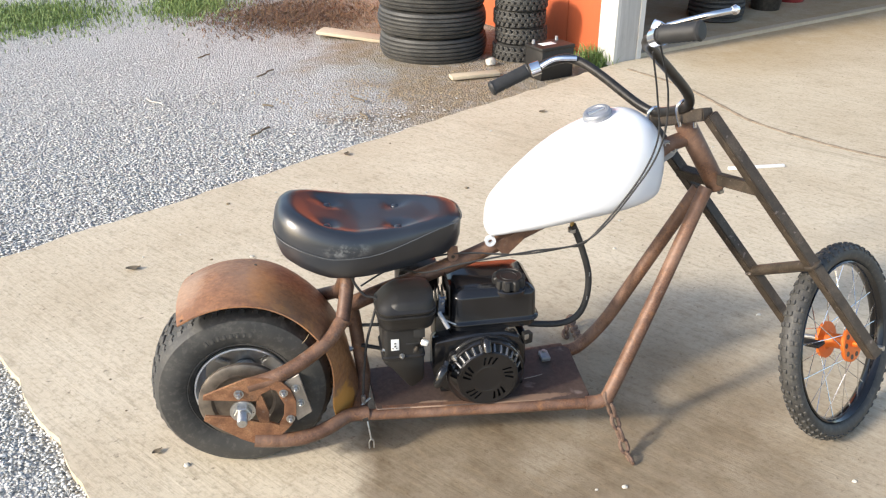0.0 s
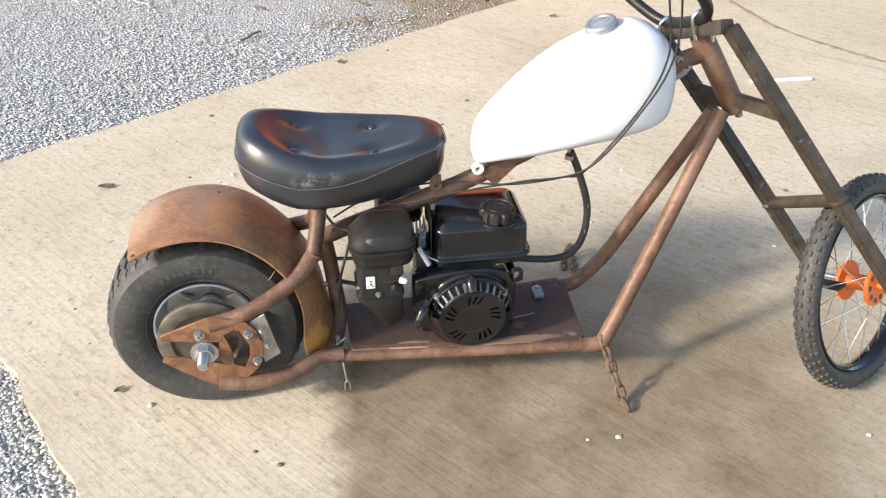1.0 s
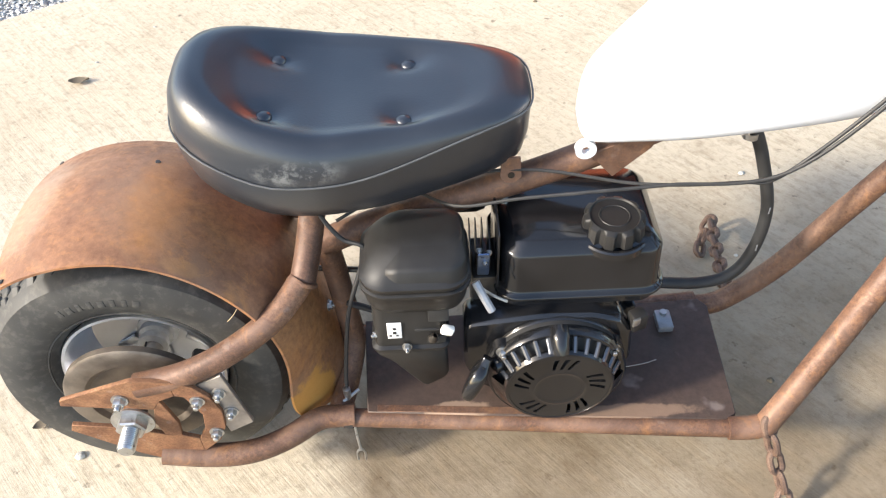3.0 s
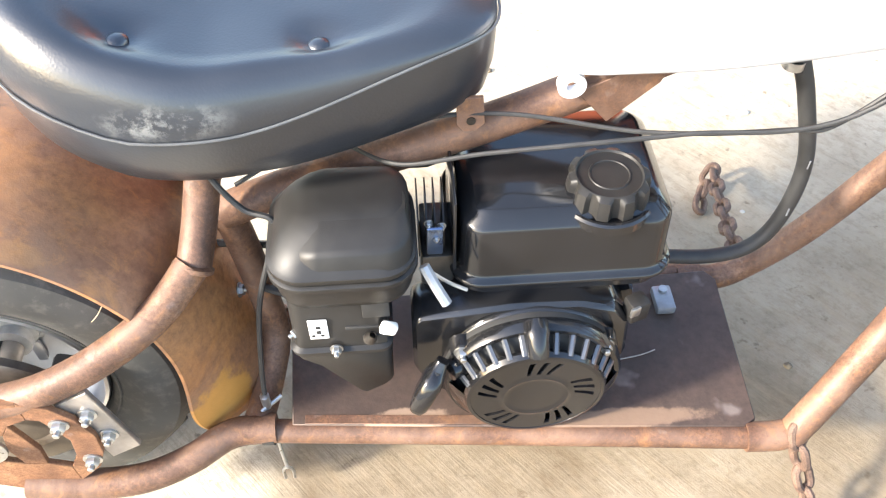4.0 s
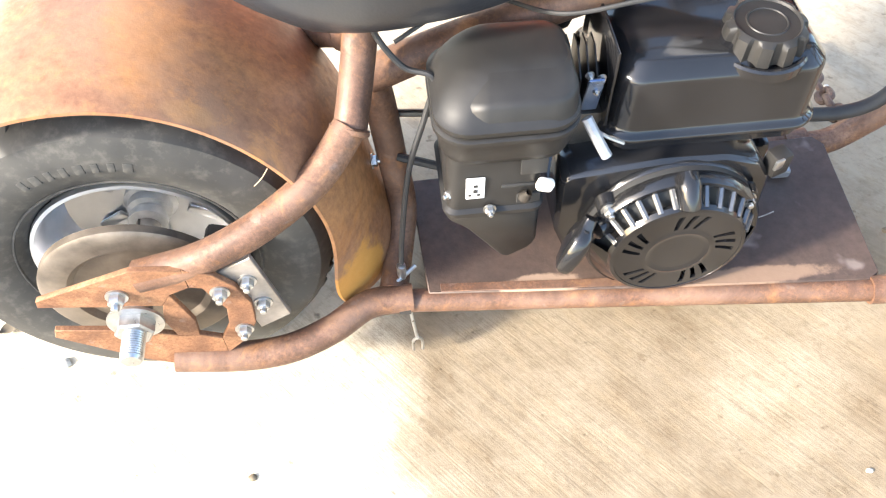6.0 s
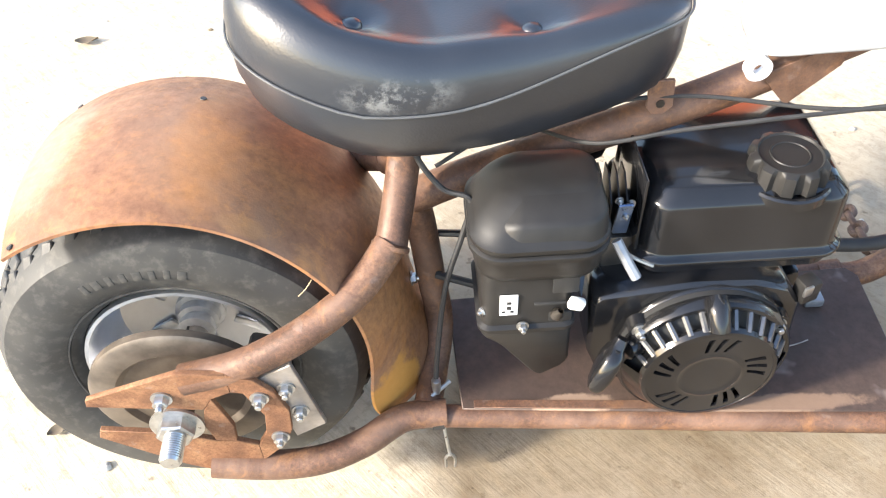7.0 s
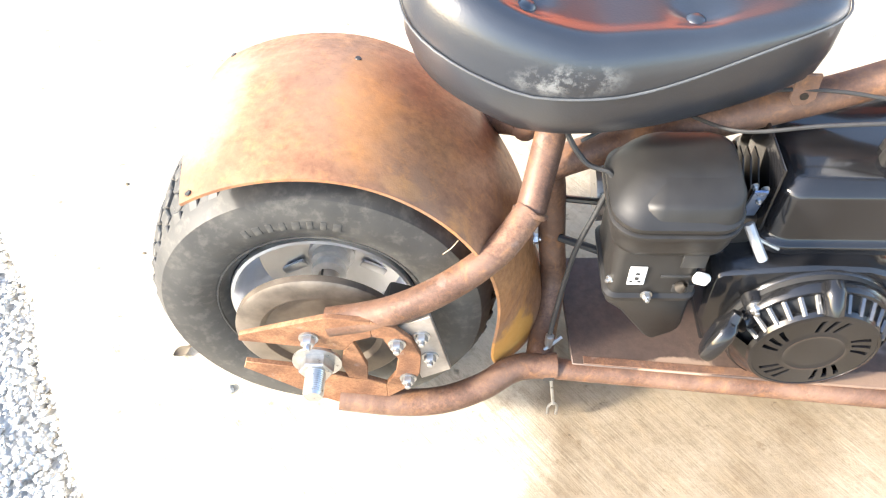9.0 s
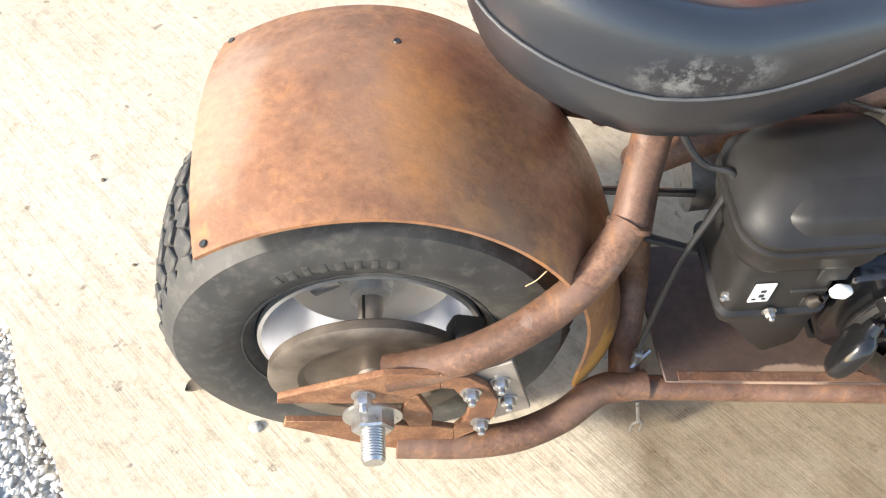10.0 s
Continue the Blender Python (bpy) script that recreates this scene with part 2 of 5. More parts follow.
def concrete(name, stain_and_shade=True):
    n = Nodes(name)
    x, y, z = n.xyz()
    turn = radians(SLAB_YAW + 6)
    cloud = n.noise(2.1, 6, 0.6)
    fine = n.noise(70, 6, 0.7)
    groove = n.noise(1.0, 5, 0.7, n.mapped((95, 2.2, 1), turn))
    lines = n.noise(1.0, 3, 0.6, n.mapped((11, 0.5, 1), turn))
    col = n.ramp(cloud, [(0.25, (0.50, 0.415, 0.295)), (0.75, (0.66, 0.58, 0.445))])
    col = n.mix(n.ramp(groove, [(0.35, 0.24), (0.65, 0.0)]), col, (0.30, 0.25, 0.18))
    col = n.mix(n.ramp(lines, [(0.26, 0.30), (0.40, 0.0)]), col, (0.25, 0.21, 0.155))
    brush = n.noise(1.0, 5, 0.75, n.mapped((58, 15, 1), turn))
    col = n.mix(n.ramp(brush, [(0.51, 0.0), (0.66, 0.4)]), col, (0.25, 0.188, 0.115))
    spots = n.noise(13, 6, 0.75)
    col = n.mix(n.ramp(spots, [(0.54, 0.0), (0.72, 0.5)]), col, (0.30, 0.235, 0.155))
    specks = n.noise(38, 3, 0.6)
    col = n.mix(n.ramp(specks, [(0.66, 0.0), (0.72, 0.7)]), col, (0.14, 0.11, 0.08))
    col = n.mix(n.ramp(fine, [(0.50, 0.0), (0.75, 0.7)]), col, (0.24, 0.195, 0.14))
    if stain_and_shade:
        # brown stain; its far part also paints in the shade behind the engine
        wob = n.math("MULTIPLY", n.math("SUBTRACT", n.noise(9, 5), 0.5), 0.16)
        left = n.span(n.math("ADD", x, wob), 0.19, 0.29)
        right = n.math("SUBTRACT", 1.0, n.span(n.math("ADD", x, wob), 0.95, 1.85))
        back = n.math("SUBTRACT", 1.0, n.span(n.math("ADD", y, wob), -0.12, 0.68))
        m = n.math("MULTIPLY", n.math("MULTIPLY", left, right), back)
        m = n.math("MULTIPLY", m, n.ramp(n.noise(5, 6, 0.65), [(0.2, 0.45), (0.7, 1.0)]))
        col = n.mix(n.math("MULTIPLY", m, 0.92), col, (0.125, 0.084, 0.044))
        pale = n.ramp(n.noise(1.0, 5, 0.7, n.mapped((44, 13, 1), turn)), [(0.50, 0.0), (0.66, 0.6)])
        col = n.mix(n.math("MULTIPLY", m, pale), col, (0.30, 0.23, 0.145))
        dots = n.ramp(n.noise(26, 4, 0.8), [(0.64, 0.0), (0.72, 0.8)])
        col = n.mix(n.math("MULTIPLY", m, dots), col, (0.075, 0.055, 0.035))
    # sand tracked out in front of the garage
    out = n.math("ADD", n.math("MULTIPLY", n.math("SUBTRACT", x, 2.14), 0.39), n.math("MULTIPLY", n.math("SUBTRACT", 2.95, y), 0.92))
    out = n.math("ADD", out, n.math("MULTIPLY", n.noise(3, 5), 0.5))
    far = n.math("MULTIPLY", n.math("SUBTRACT", 1.0, n.span(out, 0.45, 1.1)), n.span(x, 2.1, 2.7))
    dust = n.ramp(n.noise(6, 6, 0.7), [(0.25, 0.25), (0.7, 0.85)])
    col = n.mix(n.math("MULTIPLY", far, dust), col, (0.40, 0.29, 0.155))
    h = n.math("ADD", n.math("MULTIPLY", groove, 0.8), n.math("MULTIPLY", fine, 0.6))
    return n.done(col, 0.86, 0, h, 0.5, 0.003, 0, 0.3)


def gravel():
    n = Nodes("grey_gravel_bed")
    cells = n.voronoi(95.0, "Color")
    dist = n.voronoi(95.0)
    tone = n.noise(1.3, 5, 0.6)
    bw = n.t.nodes.new("ShaderNodeRGBToBW")
    n.link(cells, bw.inputs[0])
    col = n.ramp(bw.outputs[0], [(0.2, (0.36, 0.365, 0.36)), (0.5, (0.50, 0.505, 0.50)), (0.85, (0.62, 0.63, 0.62))])
    col = n.mix(n.ramp(dist, [(0.0, 0.0), (0.75, 0.4)]), col, (0.24, 0.225, 0.195))
    x, y, z = n.xyz()
    # brown soil and dead straw near the wall and along the slab
    soil = n.span(n.math("ADD", n.math("SUBTRACT", n.math("ADD", x, n.math("MULTIPLY", y, 0.12)), 0.55), n.math("MULTIPLY", n.math("SUBTRACT", n.noise(2.5, 6), 0.5), 1.6)), 0.0, 0.45)
    col = n.mix(n.math("MULTIPLY", soil, n.ramp(n.noise(18, 6), [(0.3, 0.5), (0.6, 0.95)])), col, (0.27, 0.21, 0.135))
    damp = n.ramp(tone, [(0.28, 0.55), (0.40, 0.0)])
    col = n.mix(damp, col, (0.14, 0.13, 0.115))
    h = n.math("SUBTRACT", 1.0, dist)
    return n.done(col, 0.9, 0, h, 0.9, 0.012, 0, 0.2)


def stones():
    n = Nodes("crushed_limestone")
    r = n.random(True)
    f = n.noise(120, 4)
    col = n.ramp(r, [(0.0, (0.38, 0.38, 0.37)), (0.2, (0.53, 0.535, 0.52)), (0.7, (0.62, 0.625, 0.61)), (1.0, (0.72, 0.72, 0.70))])
    col = n.mix(n.ramp(f, [(0.4, 0.0), (0.75, 0.35)]), col, (0.18, 0.165, 0.14))
    patch = n.ramp(n.noise(2.3, 6, 0.68, distort=0.5), [(0.29, 0.6), (0.40, 0.0)])
    col = n.mix(patch, col, (0.22, 0.205, 0.175))
    return n.done(col, 0.88, 0, f, 0.4, 0.002, 0, 0.25)


def boards(name, base, dirt, rough=0.6, amount=0.5):
    n = Nodes(name)
    r = n.random()
    grain = n.noise(1.0, 5, 0.65, n.mapped((40, 40, 2.5)))
    stain = n.noise(4, 5, 0.6)
    col = n.mix(n.ramp(grain, [(0.35, 0.5 * amount), (0.65, 0.0)]), base, dirt)
    col = n.mix(n.ramp(stain, [(0.5, 0.0), (0.85, amount)]), col, dirt)
    col = n.mix(n.math("MULTIPLY", r, 0.2), col, dirt)
    return n.done(col, rough, 0, grain, 0.3, 0.002)


def leafy(name, a, b):
    n = Nodes(name)
    return n.done(n.mix(n.random(True), a, b), 0.6)


SLAB_YAW = 34.3
VINYL = vinyl()
TYRE = tyre_rubber()
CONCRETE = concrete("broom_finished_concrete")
CONCRETE_DARK = concrete("garage_concrete", False)
GRAVEL = gravel()
STONES = stones()
ORANGE_BOARD = boards("orange_painted_boards", (0.56, 0.120, 0.040), (0.28, 0.07, 0.03), 0.55, 0.35)
WHITE_BOARD = boards("white_peeling_paint", (0.72, 0.71, 0.67), (0.36, 0.34, 0.30), 0.65, 0.6)
GREY_BOARD = boards("grey_weathered_wood", (0.52, 0.51, 0.49), (0.22, 0.21, 0.19), 0.8, 0.8)
DARK_BOARD = boards("dark_interior_boards", (0.10, 0.070, 0.048), (0.04, 0.030, 0.022), 0.8, 0.6)
PALE_WOOD = boards("pale_scrap_wood", (0.55, 0.47, 0.34), (0.30, 0.24, 0.16), 0.75, 0.5)
GRASS = leafy("green_grass", (0.10, 0.17, 0.040), (0.21, 0.29, 0.09))
BRUSH = leafy("dead_brush", (0.06, 0.034, 0.02), (0.24, 0.145, 0.07))
RED_PAINT = plain("faded_red_paint", (0.28, 0.03, 0.03), 0.5)


# ---- shape helpers ----
def part(name, bm, material, parent=None, label="", sharp=38.0, mesh=None):
    """Links a bmesh as one mesh object, under a thing or a part."""
    if mesh is None:
        mesh = bpy.data.meshes.new(name)
        bmesh.ops.recalc_face_normals(bm, faces=bm.faces)
        bm.to_mesh(mesh)
        bm.free()
        mesh.polygons.foreach_set("use_smooth", [True] * len(mesh.polygons))
        mesh.set_sharp_from_angle(angle=radians(sharp))
        mesh.materials.append(material)
    ob = new(name, mesh)
    if parent is not None:
        ob.parent = parent
        if parent.type == "EMPTY":
            ob.matrix_parent_inverse = Matrix.Translation(-parent.location)
    if label:
        tagged(ob, label)
    return ob


def thing(name, at, label, category, group="", kind=""):
    ob = new(name)
    ob.location = at
    return tagged(ob, label, category, group, kind)


def smooth_path(points, steps=8, closed=False):
    """Catmull-Rom through the points."""
    p = [Vector(q) for q in points]
    n = len(p)
    out = []
    for i in range(n if closed else n - 1):
        a, b, c, d = (p[(i + k) % n] if closed else p[min(max(i + k, 0), n - 1)] for k in (-1, 0, 1, 2))
        for s in range(steps):
            t = s / steps
            out.append(0.5 * (2 * b + (c - a) * t + (2 * a - 5 * b + 4 * c - d) * t * t + (3 * b - a - 3 * c + d) * t ** 3))
    if not closed:
        out.append(p[-1])
    return out


def sweep(bm, path, radius, seg=14, closed=False, caps=True, flat=1.0):
    """A round bar along a path; radius may be a number or a list."""
    n = len(path)
    tang = []
    for i in range(n):
        a = path[(i - 1) % n] if closed or i else path[0]
        b = path[(i + 1) % n] if closed or i < n - 1 else path[-1]
        tang.append((b - a).normalized())
    up = Vector((0, 0, 1)) if abs(tang[0].z) < 0.9 else Vector((1, 0, 0))
    side = tang[0].cross(up).normalized()
    rings = []
    for i in range(n):
        if i:
            side = (side - tang[i] * side.dot(tang[i])).normalized()
        other = tang[i].cross(side)
        r = radius[i] if isinstance(radius, list) else radius
        rings.append([bm.verts.new(path[i] + side * (r * math.cos(k * math.tau / seg)) + other * (r * flat * math.sin(k * math.tau / seg))) for k in range(seg)])
    for i in range(n if closed else n - 1):
        a, b = rings[i], rings[(i + 1) % n]
        for k in range(seg):
            bm.faces.new((a[k], a[(k + 1) % seg], b[(k + 1) % seg], b[k]))
    if caps and not closed:
        bm.faces.new(rings[0])
        bm.faces.new(rings[-1])
    return bm


def square_bar(points, half, bevel=0.0022):
    """Square steel tube with rounded corners between straight points."""
    pts = [Vector(q) for q in points]
    bm = bmesh.new()
    for a, b in zip(pts, pts[1:]):
        made = bmesh.ops.create_cube(bm, size=1.0, matrix=Matrix.Translation((a + b) / 2) @ basis(b - a) @ Matrix.Rotation(radians(14), 4, "Z") @ Matrix.Diagonal((2 * half, 2 * half, (b - a).length, 1)))
        bmesh.ops.bevel(bm, geom=list({e for v in made["verts"] for e in v.link_edges}), offset=bevel, segments=2, affect="EDGES")
    return bm


def tube(points, radius, steps=8, seg=14, closed=False):
    pts = smooth_path(points, steps, closed) if steps > 1 else [Vector(q) for q in points]
    return sweep(bmesh.new(), pts, radius, seg, closed)


def basis(axis):
    """A turn that takes z to the axis."""
    return Vector((0, 0, 1)).rotation_difference(Vector(axis).normalized()).to_matrix().to_4x4()


def lathe(profile, centre=(0, 0, 0), axis=(0, 0, 1), seg=40, bm=None, closed=False):
    """Turns (radius, height) points about the axis through the centre."""
    bm = bm or bmesh.new()
    m = Matrix.Translation(centre) @ basis(axis)
    rings = []
    for r, h in profile:
        if r < 1e-5:
            rings.append([bm.verts.new(m @ Vector((0, 0, h)))])
        else:
            rings.append([bm.verts.new(m @ Vector((r * math.cos(k * math.tau / seg), r * math.sin(k * math.tau / seg), h))) for k in range(seg)])
    pairs = list(zip(rings, rings[1:])) + ([(rings[-1], rings[0])] if closed else [])
    for a, b in pairs:
        for k in range(seg):
            j = (k + 1) % seg
            if len(a) == 1 and len(b) == 1:
                continue
            if len(a) == 1:
                bm.faces.new((a[0], b[j], b[k]))
            elif len(b) == 1:
                bm.faces.new((a[k], a[j], b[0]))
            else:
                bm.faces.new((a[k], a[j], b[j], b[k]))
    return bm


def box(size, at=(0, 0, 0), bevel=0.003, turn=(0, 0, 0), bm=None, seg=2):
    bm = bm or bmesh.new()
    made = bmesh.ops.create_cube(bm, size=1.0, matrix=pose(*at, *turn) @ Matrix.Diagonal((*size, 1)))
    if bevel:
        edges = list({e for v in made["verts"] for e in v.link_edges})
        bmesh.ops.bevel(bm, geom=edges, offset=bevel, segments=seg, affect="EDGES", profile=0.5)
    return bm


def rounded(cx, cy, z, hx, hy, r, n=6):
    """A ring of a rectangle with round corners."""
    out = []
    for k, (sx, sy) in enumerate(((1, 1), (-1, 1), (-1, -1), (1, -1))):
        for i in range(n):
            a = math.pi / 2 * (k + i / (n - 1))
            out.append(Vector((cx + sx * (hx - r) + r * math.cos(a), cy + sy * (hy - r) + r * math.sin(a), z)))
    return out


def loft(rings, caps=True, bm=None):
    bm = bm or bmesh.new()
    made = [[bm.verts.new(p) for p in ring] for ring in rings]
    for a, b in zip(made, made[1:]):
        for k in range(len(a)):
            j = (k + 1) % len(a)
            bm.faces.new((a[k], a[j], b[j], b[k]))
    if caps:
        bm.faces.new(made[0])
        bm.faces.new(made[-1])
    return bm


def slab_of(outline, axis, low, high, bevel=0.0):
    """A flat plate: an outline of (a, b) pairs pushed along 'y' or 'z' from low to high."""
    bm = bmesh.new()
    at = (lambda a, b, h: (a, h, b)) if axis == "y" else (lambda a, b, h: (a, b, h))
    one = [bm.verts.new(at(a, b, low)) for a, b in outline]
    two = [bm.verts.new(at(a, b, high)) for a, b in outline]
    bm.faces.new(one)
    bm.faces.new(two)
    n = len(outline)
    for k in range(n):
        bm.faces.new((one[k], one[(k + 1) % n], two[(k + 1) % n], two[k]))
    if bevel:
        bmesh.ops.recalc_face_normals(bm, faces=bm.faces)
        bmesh.ops.bevel(bm, geom=list(bm.edges), offset=bevel, segments=1, affect="EDGES")
    return bm


def hex_mesh(r, h):
    """A bolt head with a washer under it, pointing to -y."""
    bm = bmesh.new()
    lathe([(0, 0), (r * 1.35, 0), (r * 1.35, h * 0.18), (r * 0.9, h * 0.18)], (0, 0, 0), (0, -1, 0), 18, bm)
    lathe([(r, h * 0.18), (r, h * 0.85), (r * 0.85, h), (0, h)], (0, 0, 0), (0, -1, 0), 6, bm)
    lathe([(r * 0.5, h), (r * 0.5, h * 1.5), (r * 0.4, h * 1.6), (0, h * 1.6)], (0, 0, 0), (0, -1, 0), 12, bm)
    return bm


def bolt(at, r, h, parent, name="bolt", axis=(0, -1, 0), material=None):
    ob = part(name, hex_mesh(r, h), material or ZINC, parent)
    turn = Vector((0, -1, 0)).rotation_difference(Vector(axis).normalized()).to_matrix().to_4x4()
    ob.matrix_basis = Matrix.Translation(at) @ turn
    return ob


# ---- ground ----
def yawed(a, b, z=0.0):
    """From the slab's own axes, along and across, to the world; its corner is the origin."""
    c, s = math.cos(radians(SLAB_YAW)), math.sin(radians(SLAB_YAW))
    return Vector((-0.954 + c * a - s * b, 0.897 + s * a + c * b, z))


def ground():
    bm = bmesh.new()
    rings = [0.0, 1.5, 3, 6, 12, 40, 200, 3000]
    prev = None
    for r in rings:
        cur = [bm.verts.new((0.5 + r * math.cos(k * math.tau / 48), 1 + r * math.sin(k * math.tau / 48), -0.028)) for k in range(48)] if r else [bm.verts.new((0.5, 1, -0.028))]
        if prev:
            for k in range(48):
                j = (k + 1) % 48
                bm.faces.new((prev[0], cur[k], cur[j]) if len(prev) == 1 else (prev[k], cur[k], cur[j], prev[j]))
        prev = cur
    tagged(part("ground", bm, GRAVEL), "grey crushed gravel yard with patches of brown soil", "ground", kind="structure")


SKEW = 0.08


def slab():
    """Concrete apron with slightly ragged edges."""
    rnd = random.Random(4)
    edge = []
    for k in range(60):
        edge.append(yawed(k * 0.06, rnd.uniform(-0.012, 0.008)))
    edge.append(yawed(9.0, 0.0))
    edge.append(yawed(9.0, -9.0))
    edge.append(yawed(-SKEW * 9.0, -9.0))
    for k in range(50, 0, -1):
        edge.append(yawed(-SKEW * k * 0.06 + rnd.uniform(-0.010, 0.008), -k * 0.06))
    bm = bmesh.new()
    top = [bm.verts.new(p) for p in edge]
    low = [bm.verts.new((p.x, p.y, -0.12)) for p in edge]
    bm.faces.new(top)
    n = len(edge)
    for k in range(n):
        bm.faces.new((top[k], top[(k + 1) % n], low[(k + 1) % n], low[k]))
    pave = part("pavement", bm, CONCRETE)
    part("crack", sweep(bmesh.new(), smooth_path([(1.98, 2.75, 0), (2.137, 2.399, 0), (2.19, 2.05, 0), (2.225, 1.806, 0), (2.36, 1.52, 0), (2.54, 1.28, 0), (2.95, 0.9, 0)], 8), [0.012 + 0.008 * noise.noise((k * 0.7, 0, 0)) for k in range(49)], 8, flat=0.3), SOIL, pave)
    tagged(pave, "tan broom-finished concrete apron with brown stains and painted shade behind the engine", "pavement", kind="structure")


def stone_field(name, seed, count, region, size, label):
    """Many small crushed stones in one mesh."""
    rng = np.random.default_rng(seed)
    ico = np.array([(1, 0, 0), (0, 1, 0), (-1, 0, 0), (0, -1, 0), (0.25, 0.15, 1), (-0.1, -0.2, -1)])
    tri = np.array([(0, 1, 4), (1, 2, 4), (2, 3, 4), (3, 0, 4), (1, 0, 5), (2, 1, 5), (3, 2, 5), (0, 3, 5)])
    at = region(rng, count)
    count = len(at)
    s = rng.uniform(size[0], size[1], (count, 1, 1)) * rng.uniform(0.6, 1.25, (count, 1, 3)) * np.array([1, 1, 0.22])
    v = (ico[None] * rng.uniform(0.7, 1.2, (count, 6, 1)) + rng.normal(0, 0.22, (count, 6, 3))) * s
    a = rng.uniform(0, 6.28, count)
    c, n = np.cos(a), np.sin(a)
    x = v[:, :, 0] * c[:, None] - v[:, :, 1] * n[:, None]
    y = v[:, :, 0] * n[:, None] + v[:, :, 1] * c[:, None]
    v = np.stack([x, y, v[:, :, 2]], -1) + at[:, None]
    f = (tri[None] + 6 * np.arange(count)[:, None, None]).reshape(-1)
    mesh = bpy.data.meshes.new(name)
    mesh.vertices.add(count * 6)
    mesh.vertices.foreach_set("co", v.reshape(-1).astype(np.float32))
    mesh.loops.add(len(f))
    mesh.loops.foreach_set("vertex_index", f.astype(np.int32))
    mesh.polygons.add(count * 8)
    mesh.polygons.foreach_set("loop_start", np.arange(count * 8, dtype=np.int32) * 3)
    mesh.update(calc_edges=True)
    mesh.materials.append(STONES)
    tagged(new(name, mesh), label, "gravel", kind="stuff")


def beside_left(rng, n):
    a = -np.abs(rng.exponential(0.45, n)) + 0.004
    b = rng.uniform(-3.0, 0.4, n)
    return np.array([yawed(p + SKEW * min(q, 0), q, -0.022 + rng.uniform(-0.004, 0.004)) for p, q in zip(a, b)])


def beyond(rng, n):
    a = rng.uniform(-2.2, 3.0, n)
    b = rng.exponential(1.3, n) - 0.005
    return np.array([yawed(p, q, -0.023 + rng.uniform(-0.004, 0.004)) for p, q in zip(a, b) if q < 5 and p < 1.65 + 0.25 * math.sin(7 * q) - 0.12 * q + rng.normal(0, 0.22)])


ground()
slab()
stone_field("gravel_bed", 1, 34000, beside_left, (0.0026, 0.0078), "loose grey crushed stones beside the concrete")
stone_field("gravel_yard", 2, 80000, beyond, (0.003, 0.0095), "loose grey crushed stones beyond the concrete")

# ---- mini chopper ----
bike = thing("mini_chopper", (0.0, -0.05, 0.0), "home-built rusty steel mini chopper with white tank and black seat", "motorbike")
WHEEL = Vector((0.000, -0.048, 0.182))
LEAN_WHEEL, LEAN_FENDER = radians(-3.0), radians(-4.0)
AX = Vector((0, -1, 0))


